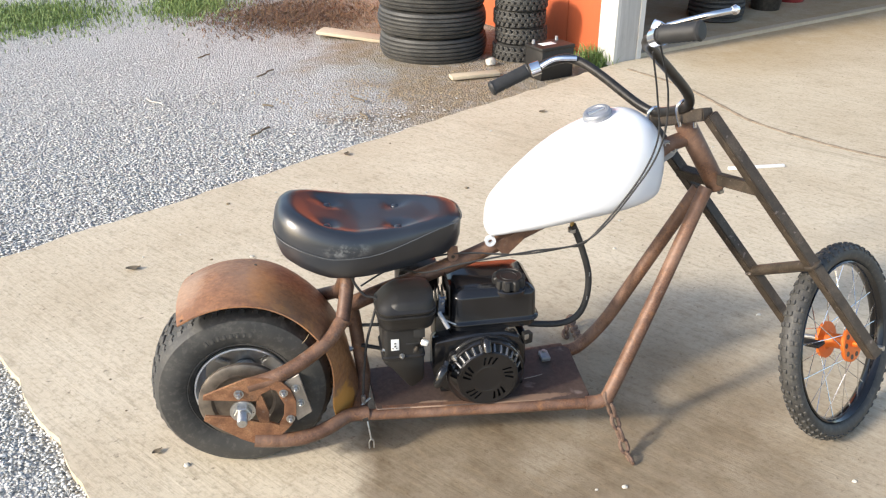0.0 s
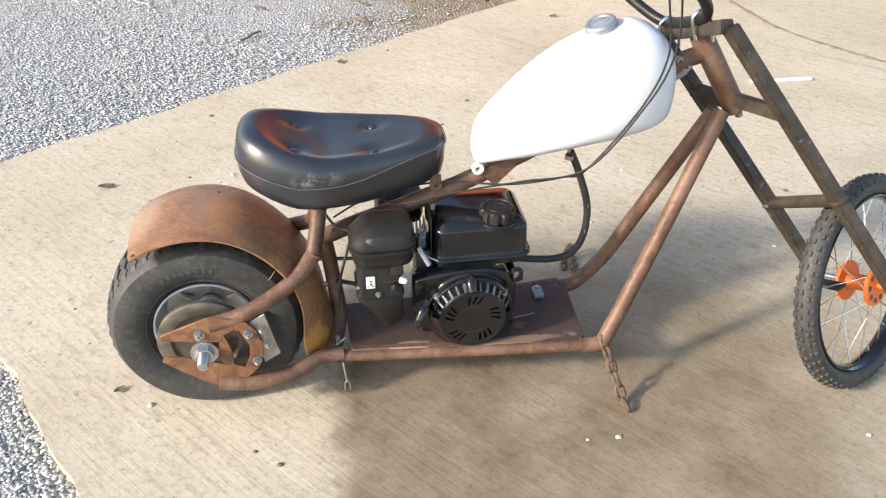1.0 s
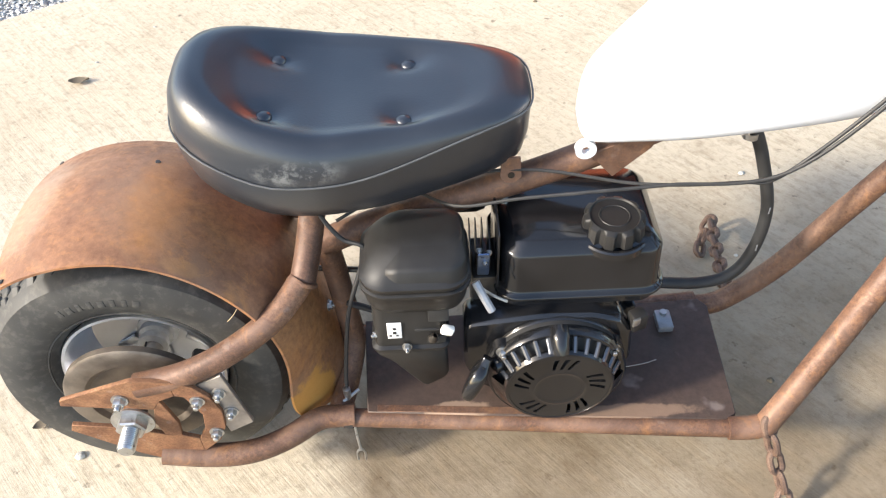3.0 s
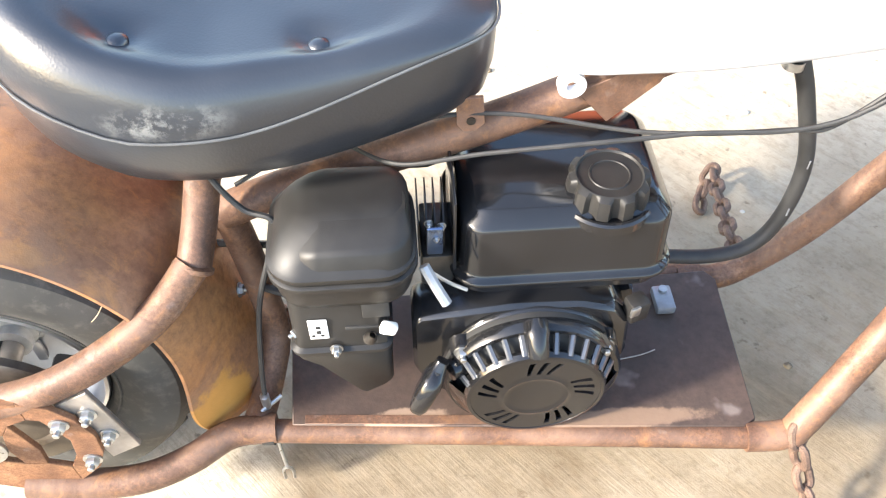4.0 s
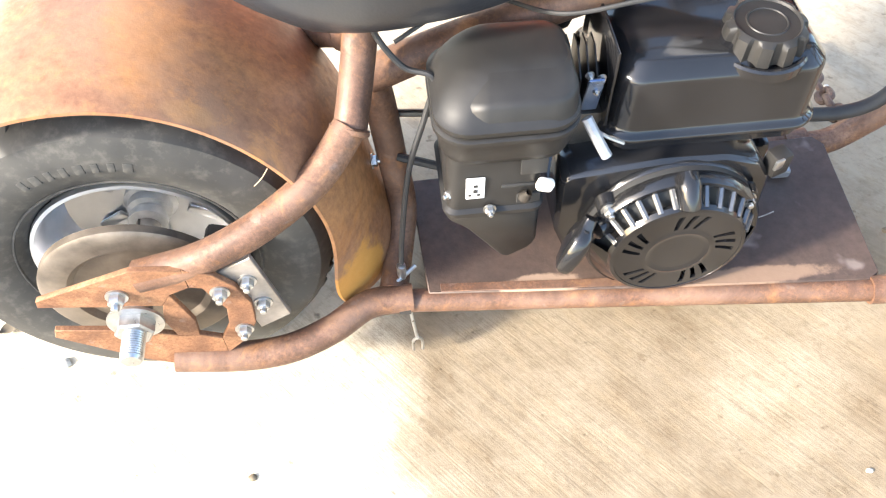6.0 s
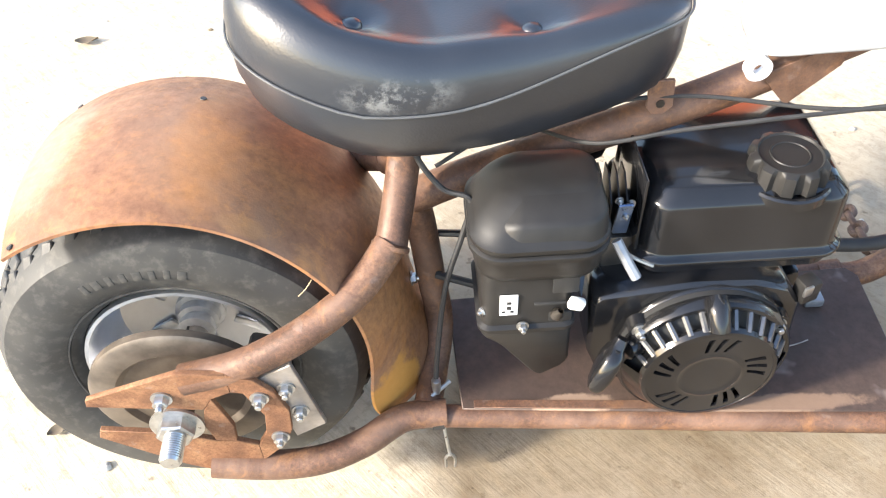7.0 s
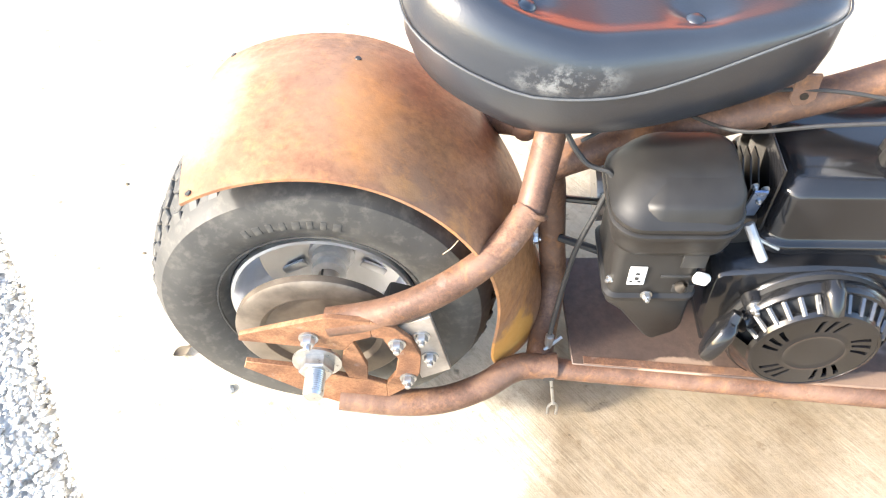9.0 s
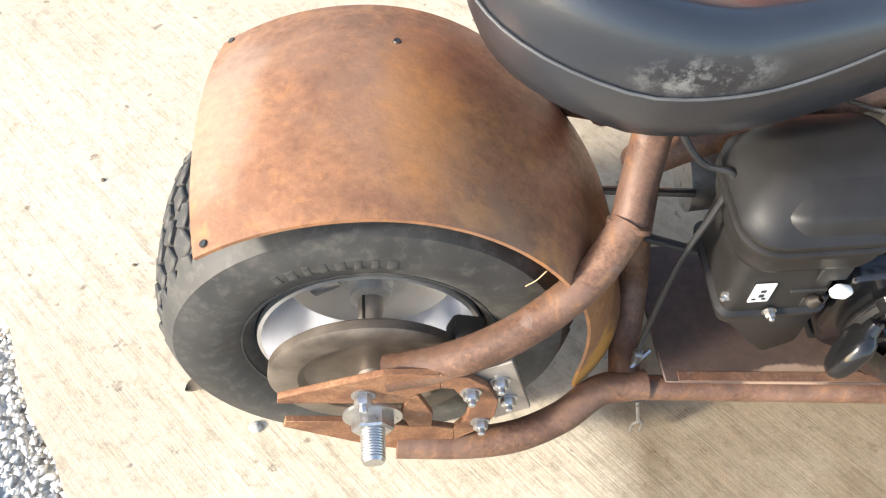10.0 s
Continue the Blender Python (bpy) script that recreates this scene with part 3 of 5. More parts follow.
def rear_wheel():
    c = Vector((0, 0, 0))
    prof = [(0.100, 0.066), (0.108, 0.080), (0.122, 0.090), (0.140, 0.096), (0.157, 0.0955), (0.1725, 0.0915), (0.1825, 0.078), (0.187, 0.052), (0.190, 0.026), (0.1905, 0)]
    prof = prof + [(r, -h) for r, h in reversed(prof[:-1])]
    tilt = Matrix.Translation(WHEEL) @ Matrix.Rotation(LEAN_WHEEL, 4, "X")
    tyre = part("tyre", lathe(prof + [(0.095, -0.05), (0.095, 0.05)], c, AX, 80, closed=True), TYRE, bike, "fat black dusty rubber tyre")
    tyre.matrix_basis = tilt
    # tread blocks over the crown and shoulders
    for row, (h, r, dx, dy, skew, lean) in enumerate(((0.0, 0.1905, 0.016, 0.024, 30, 0.0), (0.027, 0.190, 0.016, 0.022, -30, 0.1), (-0.027, 0.190, 0.016, 0.022, -30, -0.1), (0.053, 0.186, 0.015, 0.022, 30, 0.3), (-0.053, 0.186, 0.015, 0.022, 30, -0.3), (0.072, 0.1805, 0.013, 0.017, -18, 0.62), (-0.072, 0.1805, 0.013, 0.017, -18, -0.62))):
        mesh = None
        count = 42
        for k in range(count):
            a = math.tau * (k + 0.5 * (row % 2)) / count
            if mesh is None:
                ob = part("tread_block", box((dx, dy, 0.0085), (0, 0, 0), 0.0015, (0, 0, skew), seg=1), TYRE, tyre)
                mesh = ob.data
            else:
                ob = part("tread_block", None, None, tyre, mesh=mesh)
            ob.matrix_basis = Matrix.Rotation(a, 4, "Y") @ Matrix.Translation((0, -h, r)) @ Matrix.Rotation(lean, 4, "X")
    # raised marks on the sidewall, in place of the maker's name
    for k in range(8):
        a = radians(-26 + k * 5.4)
        ob = part("raised_mark", box((0.0062 + 0.0022 * (k % 3 == 1), 0.0018, 0.0105), (0, 0, 0), 0.0006), TYRE, tyre)
        ob.matrix_basis = Matrix.Rotation(a, 4, "Y") @ Matrix.Translation((0, -0.0955, 0.142)) @ Matrix.Rotation(-0.02, 4, "X")
    for r, h in ((0.114, 0.0855),):
        part("sidewall_bead", lathe([(r - 0.001, h - 0.001), (r, h + 0.001), (r + 0.0016, h + 0.0008), (r + 0.003, h - 0.002)], c, AX, 80), TYRE, tyre)
    rim = part("rim", lathe([(0.103, 0.074), (0.102, 0.0795), (0.0985, 0.080), (0.0965, 0.074), (0.094, 0.058), (0.091, 0.030), (0.084, 0.010), (0.060, -0.002), (0.030, -0.004), (0.012, -0.002), (0.012, -0.014), (0.06, -0.016), (0.098, -0.05)], c, AX, 64), ALUMINIUM, bike, "polished dished aluminium rim")
    rim.matrix_basis = tilt
    for k in range(6):
        a = math.tau * (k + 0.5) / 6
        ob = part("rim_gusset", box((0.036, 0.004, 0.012), (0.056, 0, 0), 0.0018), ALUMINIUM, rim)
        ob.matrix_basis = Matrix.Rotation(a, 4, "Y") @ Matrix.Translation((0, -0.001, 0))
    part("hub_collar", lathe([(0.0, 0.037), (0.015, 0.037), (0.0195, 0.035), (0.0195, 0.027), (0.017, 0.026), (0.017, 0.022), (0.022, 0.020), (0.022, 0.010), (0.027, 0.008), (0.027, 0.000), (0.0, 0.000)], c, AX, 32), DULL_ALLOY, rim, "bare steel hub collar")
    c = WHEEL
    sleeve = part("axle_sleeve", lathe([(0.0, 0.03), (0.0125, 0.03), (0.0125, 0.15), (0, 0.15)], c, AX, 24), WORN_STEEL, bike, "oily axle sleeve with a keyway")
    part("keyway", box((0.0025, 0.075, 0.002), (c.x - 0.006, c.y - 0.07, c.z + 0.0112), 0.0003), PRINT_AND_SHADE, sleeve)
    disc = part("brake_disc", lathe([(0.0, 0.112), (0.060, 0.112), (0.066, 0.117), (0.088, 0.117), (0.092, 0.114), (0.092, 0.106), (0.088, 0.103), (0.03, 0.100), (0.0, 0.100)], c, AX, 64), DISC_STEEL, bike, "flat dark steel brake disc")
    part("caliper", box((0.030, 0.03, 0.026), (0.085, -0.150, 0.226), 0.005, (0, 20, 0)), BLACK_PLASTIC, disc)
    return tyre


def arc_band(crest, a0, a1, width, thick, steps=60, across=16):
    """A rolled mudguard round the y axis: shallow over the top, deeply crowned down the front, with a rounded tip."""
    bm = bmesh.new()
    rows = []
    for i in range(steps + 1):
        deg = a0 + (a1 - a0) * i / steps
        a = radians(deg)
        t = min(1.0, max(0.0, (deg - 20) / 65))
        w = min(1.0, max(0.0, (34 - deg) / 44))
        edge_r = 0.198 + 0.016 * t * t * (3 - 2 * t) - 0.013 * w * w * (3 - 2 * w)
        v0, v1 = -width / 2, width / 2
        if deg < 12:
            f = ((12 - deg) / (12 - a1)) ** 1.6
            v1 -= width * 0.38 * f
            v0 += width * 0.07 * f ** 3
        low = min(1.0, max(0.0, (6 - deg) / 30))
        top = crest + 0.034 * low * low * (3 - 2 * low)
        outer, inner = [], []
        d = Vector((math.cos(a), 0, math.sin(a)))
        for j in range(across + 1):
            s = j / across
            y = v0 + (v1 - v0) * s
            rr = top - (top - edge_r) * (abs(y) / (width / 2)) ** 2.2
            p = Vector((0, y, 0))
            outer.append(bm.verts.new(p + d * rr))
            inner.append(bm.verts.new(p + d * (rr - thick)))
        rows.append(outer + inner[::-1])
    for a, b in zip(rows, rows[1:]):
        for k in range(len(a)):
            j = (k + 1) % len(a)
            bm.faces.new((a[k], a[j], b[j], b[k]))
    bm.faces.new(rows[0])
    bm.faces.new(rows[-1])
    return bm


def fender():
    f = part("rear_fender", arc_band(0.230, 122, -24, 0.236, 0.003), RUST_FENDER, bike, "wide rolled sheet-steel fender covered in orange rust")
    f.matrix_basis = Matrix.Translation((0.003, -0.045, 0.183)) @ Matrix.Rotation(LEAN_FENDER, 4, "X")
    bolt((0.2285, -0.010, 0.03), 0.006, 0.006, f, axis=(0.95, -0.1, 0.1))
    for a, v in ((119, -0.111), (119, 0.111), (80, 0.055)):
        p = Vector((math.cos(radians(a)), 0, math.sin(radians(a))))
        q = p * 0.2162 if abs(v) > 0.1 else p * 0.2270
        part("rivet_hole", lathe([(0.0035, 0.0), (0.003, 0.0012), (0, 0.0012)], (q.x, v, q.z), p, 12), DARK_STEEL, f)
    return f


def frame_tubes():
    R = 0.0155
    up = [(0.016, -0.186, 0.238), (0.075, -0.184, 0.253), (0.13, -0.172, 0.275), (0.183, -0.145, 0.300), (0.216, -0.112, 0.325)]
    part("seat_stay", tube(up, R, 6), RUST_TUBE, bike, "bent rusty steel tube welded to the axle plate")
    part("seat_upright", tube([(0.216, -0.112, 0.318), (0.226, -0.085, 0.352), (0.236, -0.060, 0.40), (0.238, -0.055, 0.44)], R, 6), RUST_TUBE, bike)
    far = [(x, -0.096 - y, z) for x, y, z in up]
    part("seat_stay", tube(far, R, 6), RUST_TUBE, bike)
    part("seat_upright", tube([(0.216, 0.016, 0.318), (0.228, -0.002, 0.355), (0.237, -0.025, 0.40), (0.238, -0.03, 0.44)], R, 6), RUST_TUBE, bike)
    part("backbone", tube([(0.236, -0.046, 0.322), (0.272, -0.040, 0.334), (0.32, -0.036, 0.349), (0.40, -0.033, 0.374), (0.55, -0.032, 0.430), (0.80, -0.03, 0.55), (0.90, -0.026, 0.612), (0.94, -0.022, 0.638), (0.985, -0.02, 0.652)], R * 1.12, 6), RUST_TUBE, bike)
    part("weld_bead", lathe([(0.0145, -0.004), (0.0185, -0.002), (0.0185, 0.002), (0.0145, 0.004)], (0.2165, -0.111, 0.322), (0.3, 0.6, 0.74), 24), RUST_TUBE, bike)
    part("seat_tube", tube([(0.236, -0.046, 0.328), (0.244, -0.046, 0.298), (0.253, -0.048, 0.207), (0.259, -0.062, 0.146), (0.249, -0.105, 0.114), (0.240, -0.150, 0.112)], R, 6), RUST_TUBE, bike)
    low = [(0.016, -0.196, 0.105), (0.08, -0.198, 0.097), (0.13, -0.195, 0.098), (0.175, -0.182, 0.106), (0.215, -0.160, 0.112), (0.26, -0.157, 0.112)]
    part("chain_stay", tube(low, R, 6), RUST_TUBE, bike)
    part("chain_stay", tube([(0.016, 0.100, 0.105), (0.08, 0.102, 0.097), (0.13, 0.096, 0.098), (0.19, 0.055, 0.106), (0.225, 0.010, 0.110), (0.26, -0.018, 0.110)], R, 6), RUST_TUBE, bike)
    part("floor_rail", tube([(0.255, -0.158, 0.108), (0.50, -0.178, 0.106), (0.73, -0.200, 0.108), (0.775, -0.203, 0.110)], 0.0125, 6), RUST_TUBE, bike)
    part("floor_rail", tube([(0.255, -0.02, 0.108), (0.50, 0.0, 0.106), (0.75, 0.018, 0.108)], 0.0125, 6), RUST_TUBE, bike)
    part("down_tube", tube([(0.74, -0.201, 0.108), (0.778, -0.203, 0.112), (0.797, -0.198, 0.133), (0.90, -0.137, 0.315), (1.028, -0.055, 0.545)], R, 6), RUST_TUBE, bike)
    part("down_tube", tube([(0.72, 0.012, 0.106), (0.768, 0.012, 0.103), (0.803, 0.014, 0.120), (0.853, 0.008, 0.185), (0.910, 0.002, 0.291), (1.030, -0.018, 0.53)], R, 6), RUST_TUBE, bike)
    a, b = Vector((0.972, -0.016, 0.692)), Vector((1.064, -0.040, 0.538))
    part("head_tube", sweep(bmesh.new(), [a, a.lerp(b, 0.04), a.lerp(b, 0.96), b], [0.019, 0.022, 0.022, 0.019], 24), RUST_TUBE, bike, "brown rusty steering head tube")


def axle_plates():
    for v, lab in ((-0.1965, "orange-rusted axle plate with a slotted dropout"), (0.108, "")):
        bm = bmesh.new()
        # upper prong, lower prong, body round the opening
        pieces = ([(-0.076, 0.222), (-0.074, 0.232), (0.016, 0.264), (0.060, 0.258), (0.060, 0.231), (0.040, 0.222), (0.030, 0.206), (-0.014, 0.212)],
                  [(-0.080, 0.170), (-0.076, 0.182), (-0.014, 0.170), (0.030, 0.152), (0.050, 0.149), (0.070, 0.139), (0.070, 0.110), (0.025, 0.092), (-0.01, 0.112)],
                  [(0.030, 0.206), (0.040, 0.222), (0.046, 0.200), (0.052, 0.175), (0.050, 0.149), (0.030, 0.152), (0.024, 0.180)],
                  [(0.060, 0.231), (0.060, 0.258), (0.084, 0.247), (0.100, 0.226), (0.109, 0.195), (0.107, 0.163), (0.096, 0.136), (0.070, 0.110), (0.070, 0.139), (0.081, 0.160), (0.085, 0.190), (0.078, 0.207), (0.071, 0.228)])
        for p in pieces:
            sub = slab_of(p, "y", v - 0.003, v + 0.003, 0.0006)
            me = bpy.data.meshes.new("tmp")
            sub.to_mesh(me)
            sub.free()
            bm.from_mesh(me)
            bpy.data.meshes.remove(me)
        ob = part("axle_plate", bm, RUST_BRIGHT, bike, lab)
        if v > 0:
            continue
        for x, z in ((0.085, 0.220), (0.094, 0.153)):
            bolt((x, v - 0.003, z), 0.0068, 0.008, ob)
        back = part("caliper_bracket", slab_of([(0.086, 0.240), (0.119, 0.258), (0.140, 0.160), (0.108, 0.140)], "y", v + 0.004, v + 0.010, 0.0008), WORN_STEEL, bike, "flat brown steel bracket")
        for x, z in ((0.110, 0.224), (0.118, 0.186)):
            bolt((x, v + 0.004, z), 0.0065, 0.008, back)
        c = (WHEEL.x, v - 0.003, 0.186)
        part("axle_washer", lathe([(0.012, 0), (0.026, 0), (0.026, 0.003), (0.012, 0.003)], c, AX, 32), ZINC, bike)
        part("axle_nut", lathe([(0.0, 0.003), (0.0185, 0.003), (0.0185, 0.014), (0.0165, 0.016), (0.0, 0.016)], c, AX, 6), ZINC, bike, "bright zinc axle nut")
        rod = [(0.0, 0.0)] + [(0.0108 - 0.0006 * (k % 2), 0.016 + k * 0.0012) for k in range(22)] + [(0.009, 0.0435), (0.0, 0.0435)]
        part("axle_rod", lathe(rod, c, AX, 24), ZINC, bike, "threaded bright axle end")
        bolt((-0.004, v - 0.003, 0.229), 0.0075, 0.010, ob)


def floor_plate():
    p = part("floor_plate", slab_of([(0.277, -0.160), (0.50, -0.178), (0.738, -0.196), (0.752, -0.188), (0.762, -0.005), (0.752, 0.008), (0.27, -0.005)], "z", 0.115, 0.121, 0.0012), RUST_PLATE, bike, "flat brown rusted steel floor plate")
    part("floor_strap", slab_of([(0.29, -0.160), (0.50, -0.176), (0.50, -0.166), (0.29, -0.150)], "z", 0.1212, 0.1225, 0.0003), RUST_TUBE, p)
    b = part("mount_bolt_clip", box((0.022, 0.034, 0.012), (0.691, -0.036, 0.128), 0.003), GREY_METAL, p, "grey steel engine clamp")
    part("clamp_stud", tube([(0.691, -0.028, 0.13), (0.691, -0.028, 0.139)], 0.005, 1, 10), ZINC, b)
    part("gasket_scrap", tube([(0.622, -0.108, 0.1222), (0.650, -0.104, 0.1228), (0.668, -0.098, 0.1222)], 0.0008, 4, 6), WORN_STEEL, p)


def seat():
    U0, U1, VC = 0.091, 0.488, 0.004

    def half(s):
        t = min(1.0, max(0.0, (s + 0.35) / 1.3))
        return 0.127 - 0.041 * t * t * (3 - 2 * t)

    def ring(k):
        out = []
        for i in range(96):
            a = math.tau * i / 96
            a -= 0.225 * math.sin(4 * a)
            c, s = math.cos(a), math.sin(a)
            cx = math.copysign(abs(c) ** (0.55 if c > 0 else 0.78), c)
            sy = math.copysign(abs(s) ** (0.60 if c > 0 else 0.76), s)
            out.append(((U0 + U1) / 2 + (U1 - U0) / 2 * cx * k, VC + half(cx * k) * sy * k, cx * k))
        return out

    def top(u, v, s):
        z = 0.514 + 0.078 * max(0.0, -s - 0.10) ** 1.6 + 0.008 * max(0.0, s - 0.3)
        z += 0.007 * ((v - VC) / 0.12) ** 2 * (1 - 0.6 * max(0.0, s))
        for bu, bv in ((0.205, 0.052), (0.200, -0.058), (0.353, 0.052), (0.347, -0.054)):
            d = ((u - bu) ** 2 + (v - bv) ** 2) / 0.018 ** 2
            z -= 0.009 * math.exp(-d)
        return z

    def seam(s):
        t = min(1.0, max(0.0, (s + 0.1) / 1.0))
        return 0.475 + 0.034 * t * t * (3 - 2 * t) + 0.055 * max(0, -s - 0.45)

    bm = bmesh.new()
    rings = []
    ks = [0.05, 0.12, 0.2, 0.28, 0.36, 0.44, 0.52, 0.6, 0.68, 0.76, 0.83, 0.89, 0.94, 0.975, 0.995, 1.0]
    for k in ks:
        row = []
        for u, v, s in ring(k):
            t = top(u, v, s)
            f = max(0.0, (k - 0.70) / 0.30)
            z = t + 0.006 * math.sin(min(1, f * 2) * math.pi / 2) * (1 - f) - (t - seam(s)) * (1 - math.sqrt(max(0.0, 1 - f ** 3.2)))
            row.append(bm.verts.new((u, v, z)))
        rings.append(row)
    bm.faces.new(rings[0])
    for a, b in zip(rings, rings[1:]):
        for i in range(96):
            j = (i + 1) % 96
            bm.faces.new((a[i], a[j], b[j], b[i]))
    cushion = part("seat", bm, VINYL, bike, "buttoned black vinyl solo saddle, scuffed on its edge", 60)
    rows = []
    for k, dz in ((0.994, 0.002), (1.0, -0.004), (0.992, -0.025), (0.965, -0.041), (0.91, -0.049), (0.6, -0.049)):
        rows.append([Vector((u, v, seam(s) + dz * (1 + 0.55 * max(0, s)))) for u, v, s in ring(k)])
    part("skirt", loft(rows, True), VINYL, cushion)
    pts = [Vector((u, v, seam(s) + 0.0005)) for u, v, s in ring(1.008)]
    part("piping", sweep(bmesh.new(), pts, 0.0012, 8, True), PIPING, cushion, "pale worn piping")
    for bu, bv in ((0.205, 0.052), (0.200, -0.058), (0.353, 0.052), (0.347, -0.054)):
        z = top(bu, bv, (bu - 0.29) / 0.197)
        part("button", lathe([(0.0092, -0.003), (0.0092, 0.001), (0.0075, 0.0035), (0.004, 0.005), (0, 0.0055)], (bu, bv, z), (0, 0, 1), 20), VINYL, cushion)
    part("seat_tab", slab_of([(0.452, 0.452), (0.474, 0.452), (0.476, 0.424), (0.468, 0.416), (0.458, 0.416), (0.452, 0.424)], "y", -0.058, -0.054, 0.0006), RUST_TUBE, bike, "small rusty bolt tab")
    part("tab_hole", lathe([(0.004, 0), (0.004, 0.001), (0, 0.001)], (0.464, -0.0582, 0.428), AX, 12), DARK_STEEL, bike)


def fuel_tank():
    #    u, centre z of bottom, top, half width
    st = [(0.546, 0.478, 0.522, 0.018), (0.551, 0.468, 0.545, 0.032), (0.565, 0.466, 0.566, 0.044), (0.60, 0.474, 0.603, 0.062), (0.65, 0.484, 0.648, 0.082), (0.70, 0.496, 0.682, 0.097), (0.75, 0.507, 0.706, 0.106), (0.80, 0.516, 0.722, 0.109), (0.84, 0.524, 0.724, 0.105), (0.875, 0.532, 0.708, 0.092), (0.90, 0.540, 0.682, 0.072), (0.912, 0.550, 0.655, 0.050), (0.917, 0.565, 0.630, 0.025)]
    rings = []
    for u, lo, hi, w in st:
        row = []
        mid = lo + (hi - lo) * 0.36
        for i in range(40):
            a = math.tau * i / 40
            c, s = math.cos(a), math.sin(a)
            y = math.copysign(abs(c) ** 0.8, c) * w
            z = mid + (hi - mid) * abs(s) ** 0.95 if s > 0 else mid - (mid - lo) * abs(s) ** 0.55
            row.append(Vector((u + 0.06 * (z - 0.6), -0.028 + y, z)))
        rings.append(row)
    # finer along the length
    fine = []
    cols = [smooth_path([r[i] for r in rings], 4) for i in range(40)]
    for k in range(len(cols[0])):
        fine.append([c[k] for c in cols])
    tank = part("fuel_tank", loft(fine), WHITE_PAINT, bike, "white painted teardrop petrol tank", 60)
    up = Vector((-0.36, -0.05, 0.93)).normalized()
    cap = part("filler_cap", lathe([(0.031, -0.004), (0.031, 0.002), (0.0295, 0.003), (0.0295, 0.009), (0.027, 0.012), (0.021, 0.012), (0.019, 0.010), (0.0, 0.010)], (0.776, -0.022, 0.7145), up, 36), GREY_METAL, tank, "dull metal filler cap")
    part("cap_grip", box((0.034, 0.006, 0.004), (0, 0, 0), 0.001), ALUMINIUM, cap).matrix_basis = Matrix.Translation(Vector((0.776, -0.022, 0.7145)) + up * 0.0115) @ basis(up)
    part("rear_lug", lathe([(0.005, -0.004), (0.012, -0.004), (0.012, 0.004), (0.005, 0.004)], (0.547, -0.050, 0.455), AX, 24, closed=True), WHITE_PAINT, tank)
    part("front_bracket", slab_of([(0.905, 0.660), (0.950, 0.650), (0.962, 0.632), (0.952, 0.616), (0.905, 0.585)], "y", -0.034, -0.028, 0.001), GREY_METAL, tank, "grey metal tank bracket with holes")
    for x, z in ((0.934, 0.644), (0.949, 0.631)):
        part("bracket_ring", lathe([(0.004, -0.001), (0.0065, -0.001), (0.0065, 0.002), (0.004, 0.002)], (x, -0.035, z), AX, 16, closed=True), ZINC, tank)
    part("tank_gusset", slab_of([(0.552, 0.446), (0.632, 0.482), (0.622, 0.452), (0.582, 0.412)], "y", -0.05, -0.046, 0.0006), RUST_TUBE, bike, "rusty triangular gusset")
    part("petcock", lathe([(0.0, 0), (0.007, 0), (0.007, 0.012), (0.0045, 0.014), (0.0045, 0.03), (0, 0.03)], (0.728, -0.05, 0.505), (0.05, 0, -1), 14), BRASS, tank)
    part("hose_clamp", lathe([(0.0085, -0.004), (0.0095, -0.004), (0.0095, 0.004), (0.0085, 0.004)], (0.730, -0.05, 0.466), (0, 0, 1), 16, closed=True), ZINC, bike)
    part("fuel_hose", tube([(0.731, -0.05, 0.478), (0.752, -0.05, 0.43), (0.776, -0.052, 0.352), (0.774, -0.055, 0.285), (0.752, -0.06, 0.246), (0.71, -0.06, 0.232), (0.64, -0.06, 0.240)], 0.0075, 8), BLACK_RUBBER, bike, "thick black rubber fuel hose")
    for p, b in (((0.776, -0.052, 0.355), 0), ((0.774, -0.055, 0.295), 1)):
        part("hose_print", box((0.0016, 0.0010, 0.010), (p[0], p[1] - 0.0073, p[2]), 0.0003), GREY_METAL, bike)


rear_wheel()
fender()
frame_tubes()
axle_plates()
floor_plate()
seat()
fuel_tank()


def link_mesh(length, width, wire):
    loop = []
    h, w = (length - width) / 2, width / 2 - wire
    for k in range(8):
        a = math.pi * k / 7
        loop.append(Vector((w * math.cos(a), 0, h + w * math.sin(a))))
    for k in range(8):
        a = math.pi + math.pi * k / 7
        loop.append(Vector((w * math.cos(a), 0, -h + w * math.sin(a))))
    return sweep(bmesh.new(), loop, wire, 8, True)


def chain(points, length=0.038, width=0.025, wire=0.0046):
    """Links strung along a path, each turned a quarter to the next."""
    pts = smooth_path(points, 30)
    pitch = length - 2.3 * wire
    mesh, run, k = None, pitch, 0
    for a, b in zip(pts, pts[1:]):
        run += (b - a).length
        if run < pitch:
            continue
        run = 0.0
        if mesh is None:
            ob = part("chain_link", link_mesh(length, width, wire), RUST_CHAIN, bike, "rusty chain link")
            mesh = ob.data
        else:
            ob = part("chain_link", None, None, bike, "rusty chain link", mesh=mesh)
        ob.matrix_basis = Matrix.Translation(a) @ basis(b - a) @ Matrix.Rotation(radians(35 + 90 * (k % 2)), 4, "Z")
        k += 1


chain([(0.788, -0.210, 0.120), (0.799, -0.228, 0.080), (0.810, -0.250, 0.045), (0.818, -0.272, 0.015), (0.822, -0.285, 0.008)])
chain([(0.801, 0.030, 0.116), (0.812, 0.080, 0.096), (0.828, 0.145, 0.070), (0.845, 0.215, 0.046), (0.856, 0.258, 0.032), (0.842, 0.244, 0.016), (0.822, 0.196, 0.010)])


